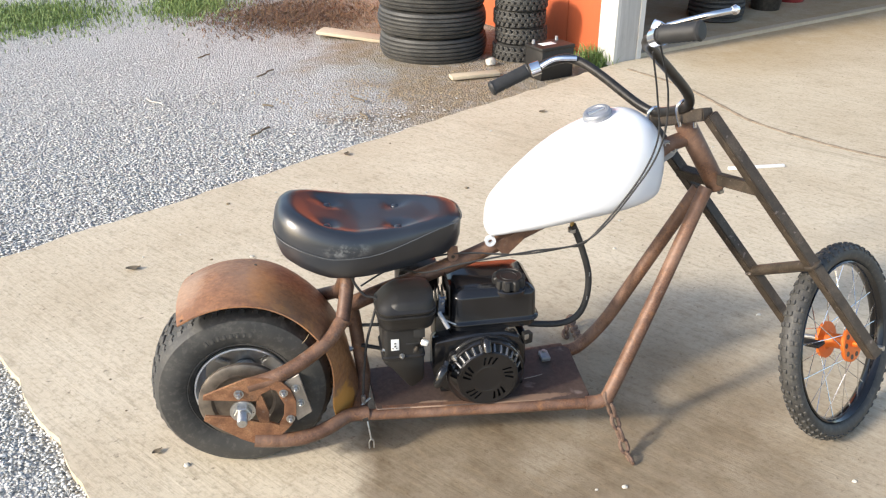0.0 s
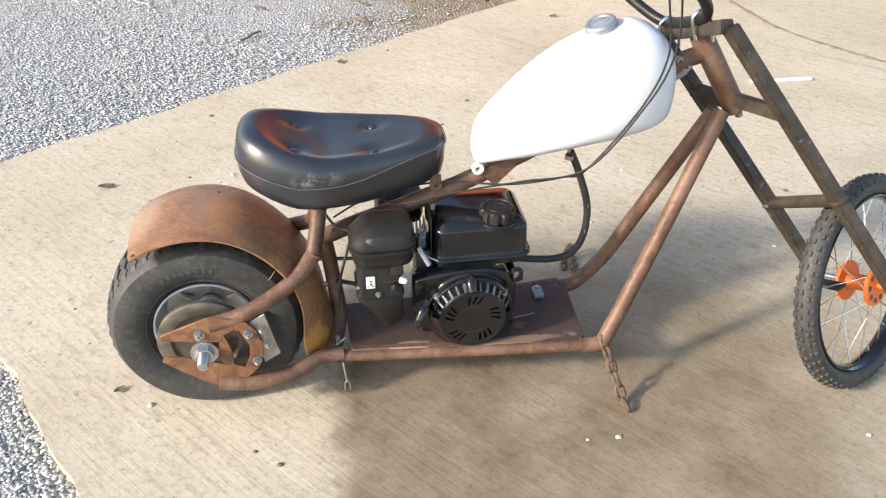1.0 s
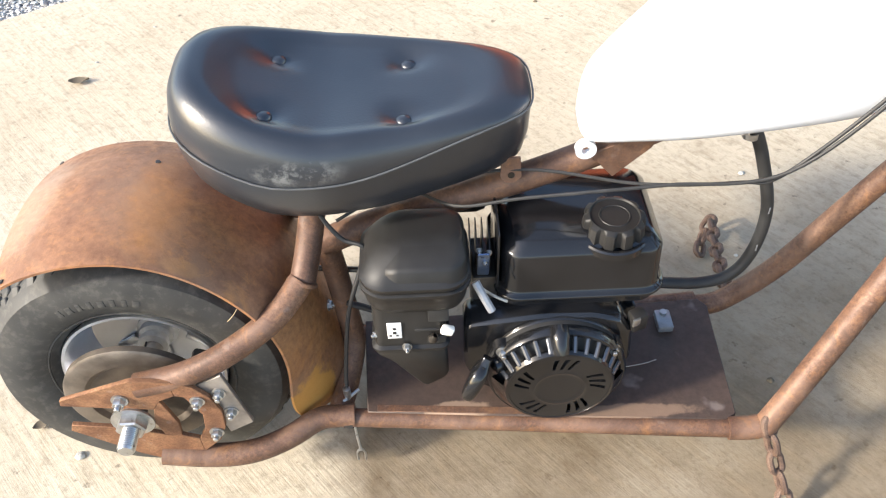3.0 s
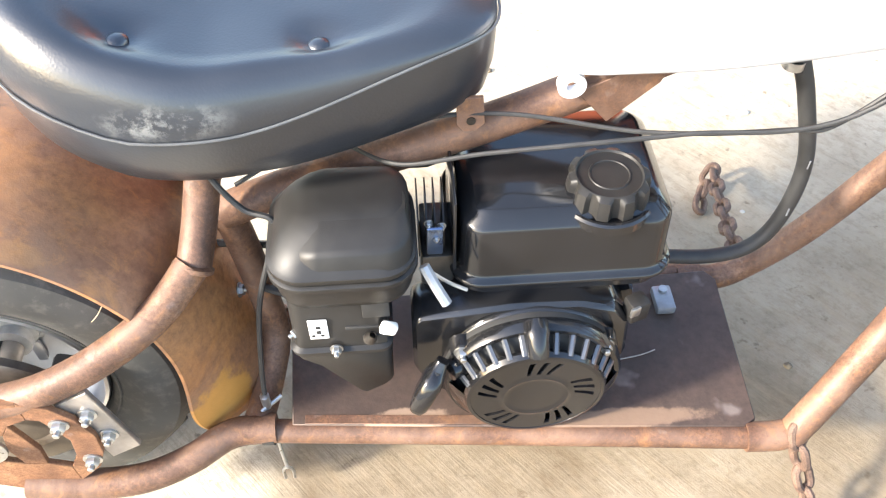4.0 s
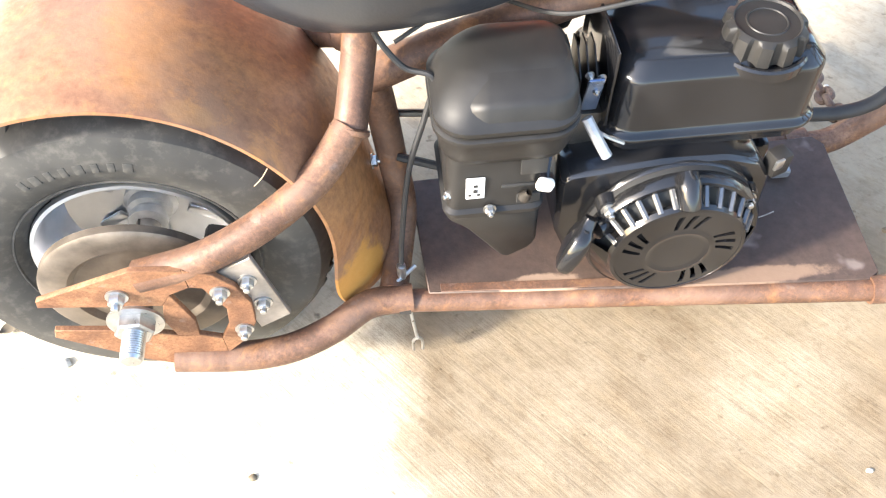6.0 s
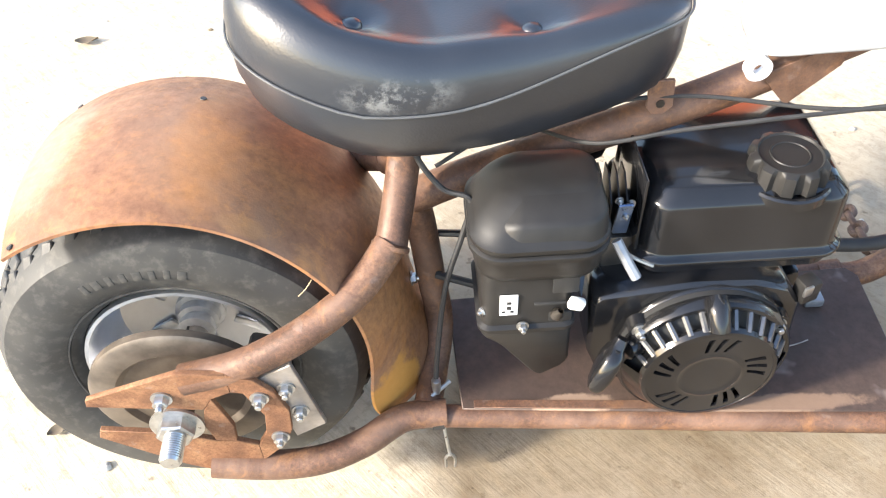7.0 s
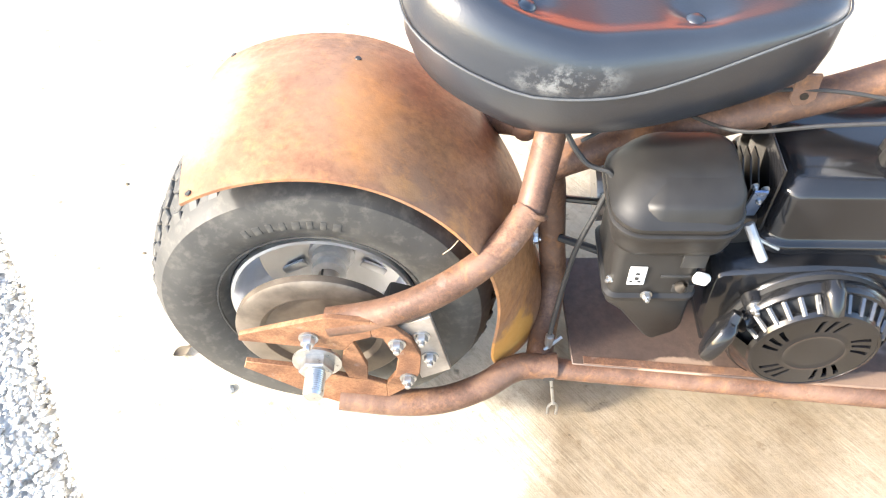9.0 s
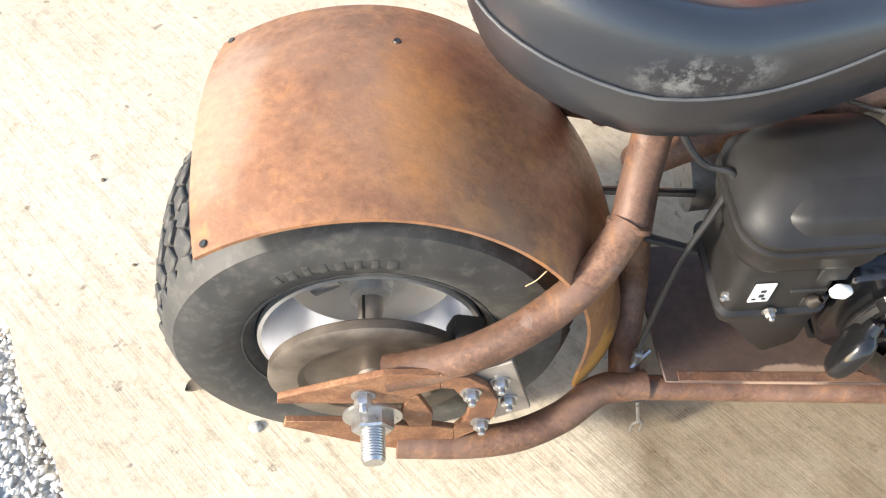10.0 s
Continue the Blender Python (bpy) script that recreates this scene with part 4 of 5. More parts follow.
def front_end():
    nt, ne = Vector((0.976, -0.120, 0.737)), Vector((1.325, -0.330, 0.253))
    ft, fe = Vector((0.935, 0.075, 0.657)), Vector((1.300, -0.112, 0.160))
    r = 0.0135
    part("fork_leg", square_bar([nt, ne], r * 0.92), RUST_FORK, bike, "square-cut bare steel fork leg")
    part("fork_leg", square_bar([ft, fe], r * 0.92), RUST_FORK, bike)
    part("top_yoke", square_bar([nt + Vector((-0.004, 0, 0.002)), ft], r * 0.95), RUST_FORK, bike)
    part("lower_yoke", square_bar([(1.055, -0.035, 0.560), (1.092, -0.172, 0.585)], r * 0.9), RUST_FORK, bike)
    part("lower_yoke", square_bar([(1.055, -0.035, 0.553), (1.005, 0.04, 0.552)], r * 0.9), RUST_FORK, bike)
    part("yoke_nut", lathe([(0, 0), (0.008, 0), (0.008, 0.008), (0, 0.008)], (1.068, -0.045, 0.535), (0.4, 0, -0.9), 6), ZINC, bike)
    part("fork_brace", tube([nt.lerp(ne, 0.61), ft.lerp(fe, 0.675)], r * 0.95, 1), RUST_FORK, bike)
    for p in (nt.lerp(ne, 0.61), ft.lerp(fe, 0.675)):
        part("weld_bead", lathe([(0.012, -0.006), (0.018, -0.002), (0.018, 0.002), (0.012, 0.006)], p, ne - nt, 16), RUST_FORK, bike)
    # wheel
    c = Vector((1.322, -0.216, 0.2155))
    ax = Vector((0.478, -0.825, 0.30)).normalized()
    R = 0.225
    prof = []
    for k in range(20):
        a = math.tau * k / 20
        prof.append((R - 0.0225 + 0.0200 * math.cos(a), 0.0215 * math.sin(a)))
    tyre = part("front_tyre", lathe(prof, c, ax, 72, closed=True), TYRE, bike, "knobbly black bicycle tyre")
    mesh = None
    turn = Matrix.Translation(c) @ basis(ax)
    for row, (h, rr, tilt) in enumerate(((0.0, R - 0.003, 0), (0.011, R - 0.006, 0.45), (-0.011, R - 0.006, -0.45), (0.018, R - 0.013, 0.95), (-0.018, R - 0.013, -0.95))):
        for k in range(56):
            a = math.tau * (k + 0.5 * (row % 2)) / 56
            if mesh is None:
                ob = part("knob", box((0.007, 0.010, 0.007), (0, 0, 0), 0.001, seg=1), TYRE, tyre)
                mesh = ob.data
            else:
                ob = part("knob", None, None, tyre, mesh=mesh)
            ob.matrix_basis = turn @ Matrix.Rotation(a, 4, "Z") @ Matrix.Translation((rr, 0, h)) @ Matrix.Rotation(-tilt, 4, "Y")
    part("front_rim", lathe([(R - 0.041, 0.014), (R - 0.044, 0.016), (R - 0.048, 0.012), (R - 0.052, 0.004), (R - 0.052, -0.004), (R - 0.048, -0.012), (R - 0.044, -0.016), (R - 0.041, -0.014)], c, ax, 64, closed=True), BLACK_GLOSS, bike, "black narrow bicycle rim")
    hub = part("front_hub", lathe([(0.0, -0.046), (0.007, -0.046), (0.007, -0.034), (0.040, -0.034), (0.042, -0.032), (0.042, -0.026), (0.022, -0.023), (0.017, -0.015), (0.017, 0.015), (0.022, 0.023), (0.042, 0.026), (0.042, 0.032), (0.040, 0.034), (0.007, 0.034), (0.007, 0.046), (0, 0.046)], c, ax, 40), ORANGE_PLASTIC, bike, "bright orange flanged wheel hub")
    for side in (-1, 1):
        for k in range(9):
            a = math.tau * k / 9
            part("hub_hole", lathe([(0.0062, 0), (0.0055, 0.0012), (0, 0.0012)], turn @ Vector((0.030 * math.cos(a), 0.030 * math.sin(a), side * 0.0338)), ax * side, 10), DARK_STEEL, hub)
    for k in range(28):
        a = math.tau * k / 28
        side = 1 if k % 2 else -1
        b = a + (0.55 if k % 4 < 2 else -0.55)
        p = turn @ Vector((0.040 * math.cos(b), 0.040 * math.sin(b), side * 0.028))
        q = turn @ Vector(((R - 0.050) * math.cos(a), (R - 0.050) * math.sin(a), 0))
        part("spoke", tube([p, q], 0.0012, 1, 6), CHROME, bike)
    part("axle_stub", tube([c + ax * 0.04, c + ax * 0.10], 0.006, 1, 10), ZINC, bike)
    part("axle_stub", tube([c - ax * 0.04, c - ax * 0.10], 0.006, 1, 10), ZINC, bike)
    # black front brake caliper, simplified to a box
    part("front_caliper", box((0.030, 0.008, 0.055), (0, 0, 0), 0.002), BLACK_PLASTIC, bike).matrix_basis = turn @ Matrix.Translation((-0.085, -0.02, -0.02)) @ Matrix.Rotation(0.5, 4, "Z")
    # handlebar
    bar = [(0.700, 0.215, 0.752), (0.745, 0.205, 0.772), (0.785, 0.19, 0.778), (0.83, 0.15, 0.757), (0.905, 0.07, 0.702), (0.932, 0.03, 0.697), (0.947, -0.05, 0.728), (0.946, -0.085, 0.752), (0.925, -0.105, 0.785), (0.86, -0.15, 0.845), (0.80, -0.196, 0.897), (0.782, -0.222, 0.918), (0.787, -0.255, 0.934)]
    part("handlebar", tube(bar, 0.0105, 8), BLACK_BAR, bike, "black high-rise handlebar with worn paint")
    for a, b, lab in (((0.690, 0.216, 0.750), (0.597, 0.205, 0.712), ""), ((0.787, -0.255, 0.936), (0.836, -0.318, 0.956), "")):
        a, b = Vector(a), Vector(b)
        prof = [(0.0, 0.0), (0.013, 0.0), (0.017, 0.003)] + [(0.0155 + 0.0012 * (k % 2), 0.006 + k * 0.0045) for k in range(int((b - a).length / 0.0045) - 2)]
        L = prof[-1][1]
        grip = part("grip", lathe(prof + [(0.018, L + 0.003), (0.015, L + 0.007), (0, L + 0.008)], a, b - a, 20), BLACK_RUBBER, bike, "ribbed black rubber grip")
    part("clutch_clamp", lathe([(0.0, 0), (0.016, 0), (0.016, 0.022), (0, 0.022)], (0.715, 0.213, 0.757), (-1, 0.1, -0.35), 16), CHROME, bike)
    part("lever_perch", tube([(0.715, 0.20, 0.762), (0.745, 0.19, 0.78), (0.79, 0.175, 0.783)], 0.006, 4, 8), CHROME, bike)
    part("throttle_clamp", lathe([(0.0, 0), (0.017, 0), (0.017, 0.02), (0, 0.02)], (0.788, -0.236, 0.926), (0.2, -0.9, 0.4), 16), CHROME, bike)
    part("lever_perch", box((0.028, 0.018, 0.020), (0.795, -0.235, 0.945), 0.004, (10, 20, 30)), CHROME, bike)
    part("brake_lever", tube([(0.808, -0.24, 0.948), (0.85, -0.29, 0.973), (0.893, -0.30, 0.983)], 0.0055, 4, 10), CHROME, bike, "polished brake lever")
    part("lever_ball", lathe([(0, -0.008), (0.006, -0.006), (0.009, 0), (0.006, 0.006), (0, 0.008)], (0.896, -0.301, 0.984), (1, 0, 0), 14), CHROME, bike)
    # bar clamps
    for p in ((0.930, 0.035, 0.690), (0.948, -0.062, 0.735)):
        p = Vector(p)
        u = [p + Vector((0.03, 0, -0.045)), p + Vector((0.018, 0, 0.0)), p + Vector((0, 0, 0.016)), p + Vector((-0.016, 0, 0.0)), p + Vector((-0.004, 0, -0.040))]
        part("bar_clamp", tube(u, 0.0035, 6, 8), CHROME, bike, "chromed U-bolt bar clamp")
    # cables from the lever to the engine
    part("throttle_cable", tube([(0.800, -0.235, 0.915), (0.862, -0.16, 0.80), (0.868, -0.15, 0.70), (0.830, -0.15, 0.612), (0.735, -0.145, 0.490), (0.62, -0.125, 0.462), (0.554, -0.12, 0.453), (0.47, -0.105, 0.434), (0.403, -0.09, 0.413), (0.36, -0.05, 0.400)], 0.0020, 10, 8), BLACK_RUBBER, bike, "thin black control cable")
    part("brake_cable", tube([(0.79, -0.23, 0.90), (0.842, -0.16, 0.79), (0.857, -0.15, 0.70), (0.822, -0.147, 0.606), (0.735, -0.142, 0.487), (0.69, -0.135, 0.470), (0.601, -0.10, 0.443), (0.50, -0.062, 0.436), (0.427, -0.055, 0.431), (0.33, -0.055, 0.41), (0.262, -0.075, 0.385)], 0.0020, 10, 8), BLACK_RUBBER, bike, "thin black control cable")
    part("brake_cable", tube([(0.240, -0.080, 0.430), (0.248, -0.085, 0.400), (0.268, -0.092, 0.372), (0.292, -0.10, 0.364), (0.284, -0.108, 0.33), (0.266, -0.118, 0.27), (0.255, -0.130, 0.19), (0.251, -0.136, 0.142)], 0.0028, 8, 8), BLACK_RUBBER, bike)
    part("cable_end", lathe([(0, 0), (0.004, 0), (0.005, 0.01), (0.005, 0.022), (0, 0.024)], (0.251, -0.138, 0.123), (0, 0, 1), 10), ZINC, bike)
    part("cable_arm", tube([(0.236, -0.150, 0.122), (0.251, -0.140, 0.126), (0.266, -0.130, 0.131)], 0.0025, 3, 8), ZINC, bike)
    for dx in (-0.005, 0.005):
        part("cable_fork", tube([(0.262, -0.170, 0.050), (0.262 + dx, -0.170, 0.042), (0.262 + dx, -0.171, 0.025)], 0.0018, 3, 6), ZINC, bike)
    part("cable_end", tube([(0.253, -0.142, 0.112), (0.258, -0.160, 0.075), (0.262, -0.170, 0.046)], 0.0020, 4, 8), ZINC, bike)


front_end()


# ---- engine ----
def engine():
    eng = part("engine", box((0.155, 0.16, 0.13), (0.518, -0.045, 0.188), 0.012), BLACK_GLOSS, bike, "black single-cylinder petrol engine")
    part("engine_foot", box((0.19, 0.15, 0.012), (0.52, -0.05, 0.1275), 0.003), BLACK_GLOSS, eng)
    # fuel tank of the engine
    cx, cy = 0.545, -0.0485
    shape = ((0.278, 0.090, 0.071, 0.022), (0.278, 0.095, 0.076, 0.026), (0.290, 0.0955, 0.0765, 0.026), (0.292, 0.1015, 0.0820, 0.029), (0.2935, 0.1025, 0.0830, 0.030), (0.2965, 0.1025, 0.0830, 0.030), (0.298, 0.1010, 0.0815, 0.029), (0.2995, 0.0975, 0.0780, 0.026), (0.304, 0.0955, 0.0760, 0.024), (0.355, 0.0930, 0.0745, 0.022), (0.3585, 0.0923, 0.0738, 0.022), (0.3605, 0.0908, 0.0724, 0.022), (0.3695, 0.0825, 0.0640, 0.019), (0.3713, 0.0800, 0.0615, 0.018), (0.3728, 0.0765, 0.0580, 0.017), (0.3765, 0.045, 0.034, 0.012), (0.377, 0.015, 0.012, 0.006))
    rings = [rounded(cx, cy, *row, 8) for row in shape]
    part("engine_tank", loft(rings), BLACK_GLOSS, eng, "glossy black pressed-steel engine fuel tank", 50)
    cap_at = Vector((0.581, -0.089, 0.3660))
    part("tank_neck", lathe([(0.043, -0.010), (0.043, -0.001), (0.041, 0.001), (0.0385, 0.001), (0.037, -0.002), (0.0, -0.002)], cap_at, (0, 0, 1), 36), BLACK_GLOSS, eng)
    bm = bmesh.new()
    rr = []
    for h, s in ((0.001, 1.03), (0.015, 1.0), (0.020, 0.97), (0.0225, 0.9), (0.023, 0.86), (0.021, 0.82), (0.021, 0.55), (0.022, 0.53), (0.022, 0.5), (0.021, 0.48), (0.021, 0.1)):
        row = []
        for k in range(72):
            a = math.tau * k / 72
            lob = 0.0338 * s + (0.0026 * math.tanh(4 * math.cos(10 * a) + 1.6) if s > 0.95 else 0)
            row.append(cap_at + Vector((lob * math.cos(a), lob * math.sin(a), h)))
        rr.append(row)
    part("tank_cap", loft(rr, True, bm), BLACK_PLASTIC, eng, "scalloped black plastic filler cap")
    # air cleaner
    ax, ay = 0.350, -0.110
    ring = lambda z, hx, hy, r, dx=0, dy=0: rounded(ax + dx, ay + dy, z, hx, hy, r, 8)
    low = [ring(0.312, 0.042, 0.042, 0.02), ring(0.318, 0.056, 0.050, 0.026), ring(0.326, 0.0585, 0.0525, 0.028), ring(0.342, 0.060, 0.054, 0.030), ring(0.346, 0.0635, 0.0575, 0.032), ring(0.351, 0.0635, 0.0575, 0.032), ring(0.3535, 0.060, 0.054, 0.030)]
    ac = part("air_cleaner", loft(low), BLACK_PLASTIC, eng, "matt black plastic air cleaner housing", 50)
    top = [ring(0.3535, 0.060, 0.054, 0.030), ring(0.356, 0.0625, 0.0565, 0.031), ring(0.361, 0.0625, 0.0565, 0.031), ring(0.3635, 0.0585, 0.0525, 0.029), ring(0.369, 0.0570, 0.0500, 0.029, 0.001, 0.002), ring(0.377, 0.0535, 0.0450, 0.028, 0.005, 0.006), ring(0.3835, 0.0490, 0.0400, 0.026, 0.009, 0.009), ring(0.3880, 0.0445, 0.0350, 0.023, 0.012, 0.011), ring(0.3906, 0.0390, 0.0290, 0.019, 0.014, 0.012), ring(0.3920, 0.030, 0.021, 0.014, 0.015, 0.012), ring(0.3925, 0.012, 0.009, 0.005, 0.015, 0.012)]
    part("cleaner_cover", loft(top), BLACK_PLASTIC, ac, "", 55)
    # raised pan on the cover, sloping off at its rear end
    step = [rounded(0.3585, -0.122, 0.359, 0.0515, 0.0405, 0.024, 8), rounded(0.3585, -0.121, 0.364, 0.0510, 0.0402, 0.024, 8), rounded(0.3590, -0.119, 0.3785, 0.0500, 0.0386, 0.024, 8), rounded(0.3595, -0.118, 0.3818, 0.0490, 0.0370, 0.023, 8), rounded(0.3600, -0.117, 0.3832, 0.0475, 0.0345, 0.021, 8), rounded(0.365, -0.110, 0.3905, 0.0400, 0.0180, 0.013, 8)]
    for ring_ in step[1:]:
        for p in ring_:
            p.z -= 0.012 * max(0.0, (0.340 - p.x) / 0.034) ** 1.6
    part("cover_step", loft(step), BLACK_PLASTIC, ac, "", 40)
    body = [rounded(0.3405, -0.112, 0.318, 0.0435, 0.042, 0.014), rounded(0.3405, -0.112, 0.285, 0.043, 0.0445, 0.012), rounded(0.3405, -0.112, 0.254, 0.043, 0.0455, 0.010), rounded(0.3405, -0.112, 0.251, 0.0470, 0.0495, 0.012), rounded(0.3405, -0.112, 0.246, 0.0465, 0.049, 0.012), rounded(0.3405, -0.112, 0.243, 0.040, 0.043, 0.010)]
    part("cleaner_body", loft(body), BLACK_PLASTIC, ac, "", 50)
    part("intake_duct", slab_of([(0.2955, 0.247), (0.384, 0.247), (0.385, 0.188), (0.379, 0.180), (0.358, 0.166), (0.350, 0.170), (0.316, 0.219), (0.299, 0.233)], "y", -0.156, -0.076, 0.004), BLACK_PLASTIC, ac, "", 50)
    lab = part("switch_label", box((0.0170, 0.0016, 0.0275), (0.3225, -0.1575, 0.2825), 0.0006), WHITE_LABEL, ac, "white switch label with small marks")
    for dx, dz, sx, sz in ((0.0, 0.004, 0.004, 0.003), (0.0, -0.003, 0.004, 0.004), (-0.005, -0.008, 0.003, 0.002), (0.003, -0.008, 0.003, 0.002)):
        part("label_mark", box((sx, 0.0008, sz), (0.3225 + dx, -0.1587, 0.2825 + dz), 0), PRINT_AND_SHADE, lab)
    # nearly flush black boxes paint the shade inside the openings
    part("choke_opening", box((0.022, 0.004, 0.013), (0.3715, -0.1565, 0.263), 0.0015), PRINT_AND_SHADE, ac)
    part("choke_slot", box((0.030, 0.004, 0.0035), (0.361, -0.1565, 0.2815), 0.0008), PRINT_AND_SHADE, ac)
    part("lever_notch", box((0.024, 0.006, 0.022), (0.3745, -0.1545, 0.306), 0.001), PRINT_AND_SHADE, ac)
    part("choke_plug", box((0.0155, 0.009, 0.0125), (0.3845, -0.162, 0.2845), 0.003, (0, 20, 0)), BONE_PLASTIC, ac, "white plastic choke knob")
    part("wire_spring", lathe([(0.003, 0), (0.006, 0.002), (0.006, 0.006), (0.003, 0.012), (0.003, 0.014)], (0.366, -0.160, 0.266), (0.3, -0.3, 0.9), 12), DARK_STEEL, ac)
    bolt((0.336, -0.160, 0.255), 0.0045, 0.006, ac, "wing_screw")
    bolt((0.302, -0.148, 0.268), 0.0045, 0.006, ac, "wing_screw", (-0.8, -0.6, 0))
    # cylinder and fins between cleaner and tank
    cyl = part("cylinder", box((0.03, 0.07, 0.08), (0.432, -0.07, 0.27), 0.004), DARK_STEEL, eng)
    for k in range(4):
        part("cooling_fin", slab_of([(-0.095, 0.30), (-0.055, 0.30), (-0.055, 0.362), (-0.072, 0.362), (-0.095, 0.344)], "z", 0, 0.0014), BLACK_BAR, cyl).matrix_basis = Matrix(((0, 0, 1, 0.4150 + k * 0.0075), (1, 0, 0, 0.0), (0, 1, 0, 0.0), (0, 0, 0, 1)))
    part("heat_shield", box((0.003, 0.09, 0.085), (0.4465, -0.070, 0.345), 0.001, (0, 0, 0)), BLACK_GLOSS, eng)
    part("carburettor_plate", box((0.014, 0.004, 0.044), (0.429, -0.116, 0.345), 0.0015, (12, 0, 0)), BLUE_STEEL, eng, "blued steel governor plate")
    for p in ((0.424, -0.114, 0.366), (0.435, -0.114, 0.362), (0.430, -0.118, 0.352)):
        bolt(p, 0.003, 0.004, eng, "small_screw")
    part("control_lever", tube([(0.418, -0.143, 0.345), (0.426, -0.152, 0.331), (0.436, -0.161, 0.314)], 0.0050, 4, 8), GREY_METAL, eng, "bright steel throttle lever")
    part("governor_rod", tube([(0.425, -0.135, 0.325), (0.44, -0.142, 0.318), (0.455, -0.146, 0.312)], 0.0018, 4, 6), ZINC, eng)
    # blower housing
    c = Vector((0.519, -0.1, 0.190))
    house = part("blower_housing", lathe([(0.0, 0.0), (0.085, 0.0), (0.087, 0.004), (0.087, 0.044), (0.0865, 0.0465), (0.085, 0.048), (0, 0.048)], c, AX, 60), BLACK_GLOSS, eng, "glossy black blower housing")
    part("housing_wing", slab_of([(0.405, 0.262), (0.412, 0.270), (0.50, 0.280), (0.56, 0.278), (0.595, 0.266), (0.610, 0.244), (0.614, 0.19), (0.585, 0.130), (0.52, 0.1225), (0.46, 0.1225), (0.42, 0.15), (0.405, 0.19)], "y", -0.144, -0.098, 0.004), BLACK_GLOSS, house)
    # recoil cover: recessed cone with ribs, a face plate with real slots
    f0 = 0.048
    rc = part("recoil_cover", lathe([(0.086, f0), (0.086, f0 + 0.010), (0.084, f0 + 0.014), (0.079, f0 + 0.016), (0.078, f0 + 0.010), (0.058, f0 + 0.026), (0.0, f0 + 0.028)], c, AX, 72), PRINT_AND_SHADE, eng, "black recoil starter cover with radial slots")
    rim = part("face_rim", lathe([(0.061, f0 + 0.030), (0.0625, f0 + 0.0372), (0.066, f0 + 0.0365), (0.0685, f0 + 0.032), (0.066, f0 + 0.027)], c, AX, 72), BLACK_GLOSS, rc)
    bm = bmesh.new()
    NR, NA = 16, 240
    grid = [[None] * NA for _ in range(NR + 1)]
    for i in range(NR + 1):
        r = 0.012 + (0.063 - 0.012) * i / NR
        for k in range(NA):
            a = math.tau * k / NA - radians((r - 0.042) * 380)
            z = f0 + 0.0365 + (0.0012 if 0.030 < r < 0.033 else 0)
            grid[i][k] = bm.verts.new(c + Vector((r * math.cos(a), -z, r * math.sin(a))))
    for i in range(NR):
        r = 0.012 + (0.063 - 0.012) * (i + 0.5) / NR
        for k in range(NA):
            deg = (k + 0.5) * 360 / NA
            skew = deg % 72
            hole = 0.038 < r < 0.058 and skew < 36 and (skew % 13.5) < 6.2
            if not hole:
                j = (k + 1) % NA
                bm.faces.new((grid[i][k], grid[i][j], grid[i + 1][j], grid[i + 1][k]))
    bm.faces.new(grid[0])
    out = bmesh.ops.extrude_face_region(bm, geom=list(bm.faces))
    for v in out["geom"]:
        if isinstance(v, bmesh.types.BMVert):
            v.co.y += 0.004
    part("slotted_face", bm, BLACK_GLOSS, rc, "", 30)
    for k in range(13):
        deg = 18 + k * 12
        if 80 < deg < 102:
            continue
        a = radians(deg)
        d = Vector((math.cos(a), 0, math.sin(a)))
        p = c + d * 0.0785 + Vector((0, -(f0 + 0.016), 0))
        q = c + d * 0.0665 + Vector((0, -(f0 + 0.0335), 0))
        part("vent_rib", tube([p, q], 0.0030, 1, 6), RIB_SHEEN, rc)
    part("outer_band", lathe([(0.0785, f0 + 0.010), (0.0785, f0 + 0.019), (0.083, f0 + 0.019), (0.086, f0 + 0.014), (0.086, f0 + 0.006)], c, AX, 72), BLACK_GLOSS, rc)
    # closed lower cone
    bm = bmesh.new()
    rows = []
    for k in range(61):
        a = radians(176 + (364 - 176) * k / 60)
        d = Vector((math.cos(a), 0, math.sin(a)))
        rows.append([bm.verts.new(c + d * r + Vector((0, -h, 0))) for r, h in ((0.085, f0 + 0.015), (0.080, f0 + 0.021), (0.066, f0 + 0.0350))])
    for a, b in zip(rows, rows[1:]):
        for k in range(2):
            bm.faces.new((a[k], a[k + 1], b[k + 1], b[k]))
    part("cover_cone", bm, BLACK_GLOSS, rc)
    top = part("top_lug", tube([c + Vector((-0.003, -(f0 + 0.012), 0.084)), c + Vector((-0.003, -(f0 + 0.027), 0.080)), c + Vector((-0.002, -(f0 + 0.036), 0.066))], [0.012] * 4 + [0.0105] * 4 + [0.006], 4, 12), BLACK_GLOSS, rc)
    for x, z in ((0.4505, 0.2365), (0.585, 0.2335)):
        part("bolt_lug", lathe([(0.0, 0), (0.012, 0), (0.011, 0.012), (0, 0.013)], (x, -0.148, z), AX, 18), BLACK_GLOSS, rc)
        bolt((x, -0.160, z), 0.0062, 0.007, rc)
    # starter pull handle
    grip = [rounded(0, 0, 0.0, 0.006, 0.006, 0.004), rounded(0, 0, 0.010, 0.008, 0.007, 0.005), rounded(0, 0, 0.014, 0.0155, 0.0085, 0.007), rounded(0, 0, 0.024, 0.0185, 0.0100, 0.008), rounded(0, 0, 0.042, 0.0160, 0.0100, 0.008), rounded(0, 0, 0.054, 0.0125, 0.0088, 0.007), rounded(0, 0, 0.060, 0.0090, 0.0065, 0.005), rounded(0, 0, 0.0625, 0.0050, 0.0040, 0.003)]
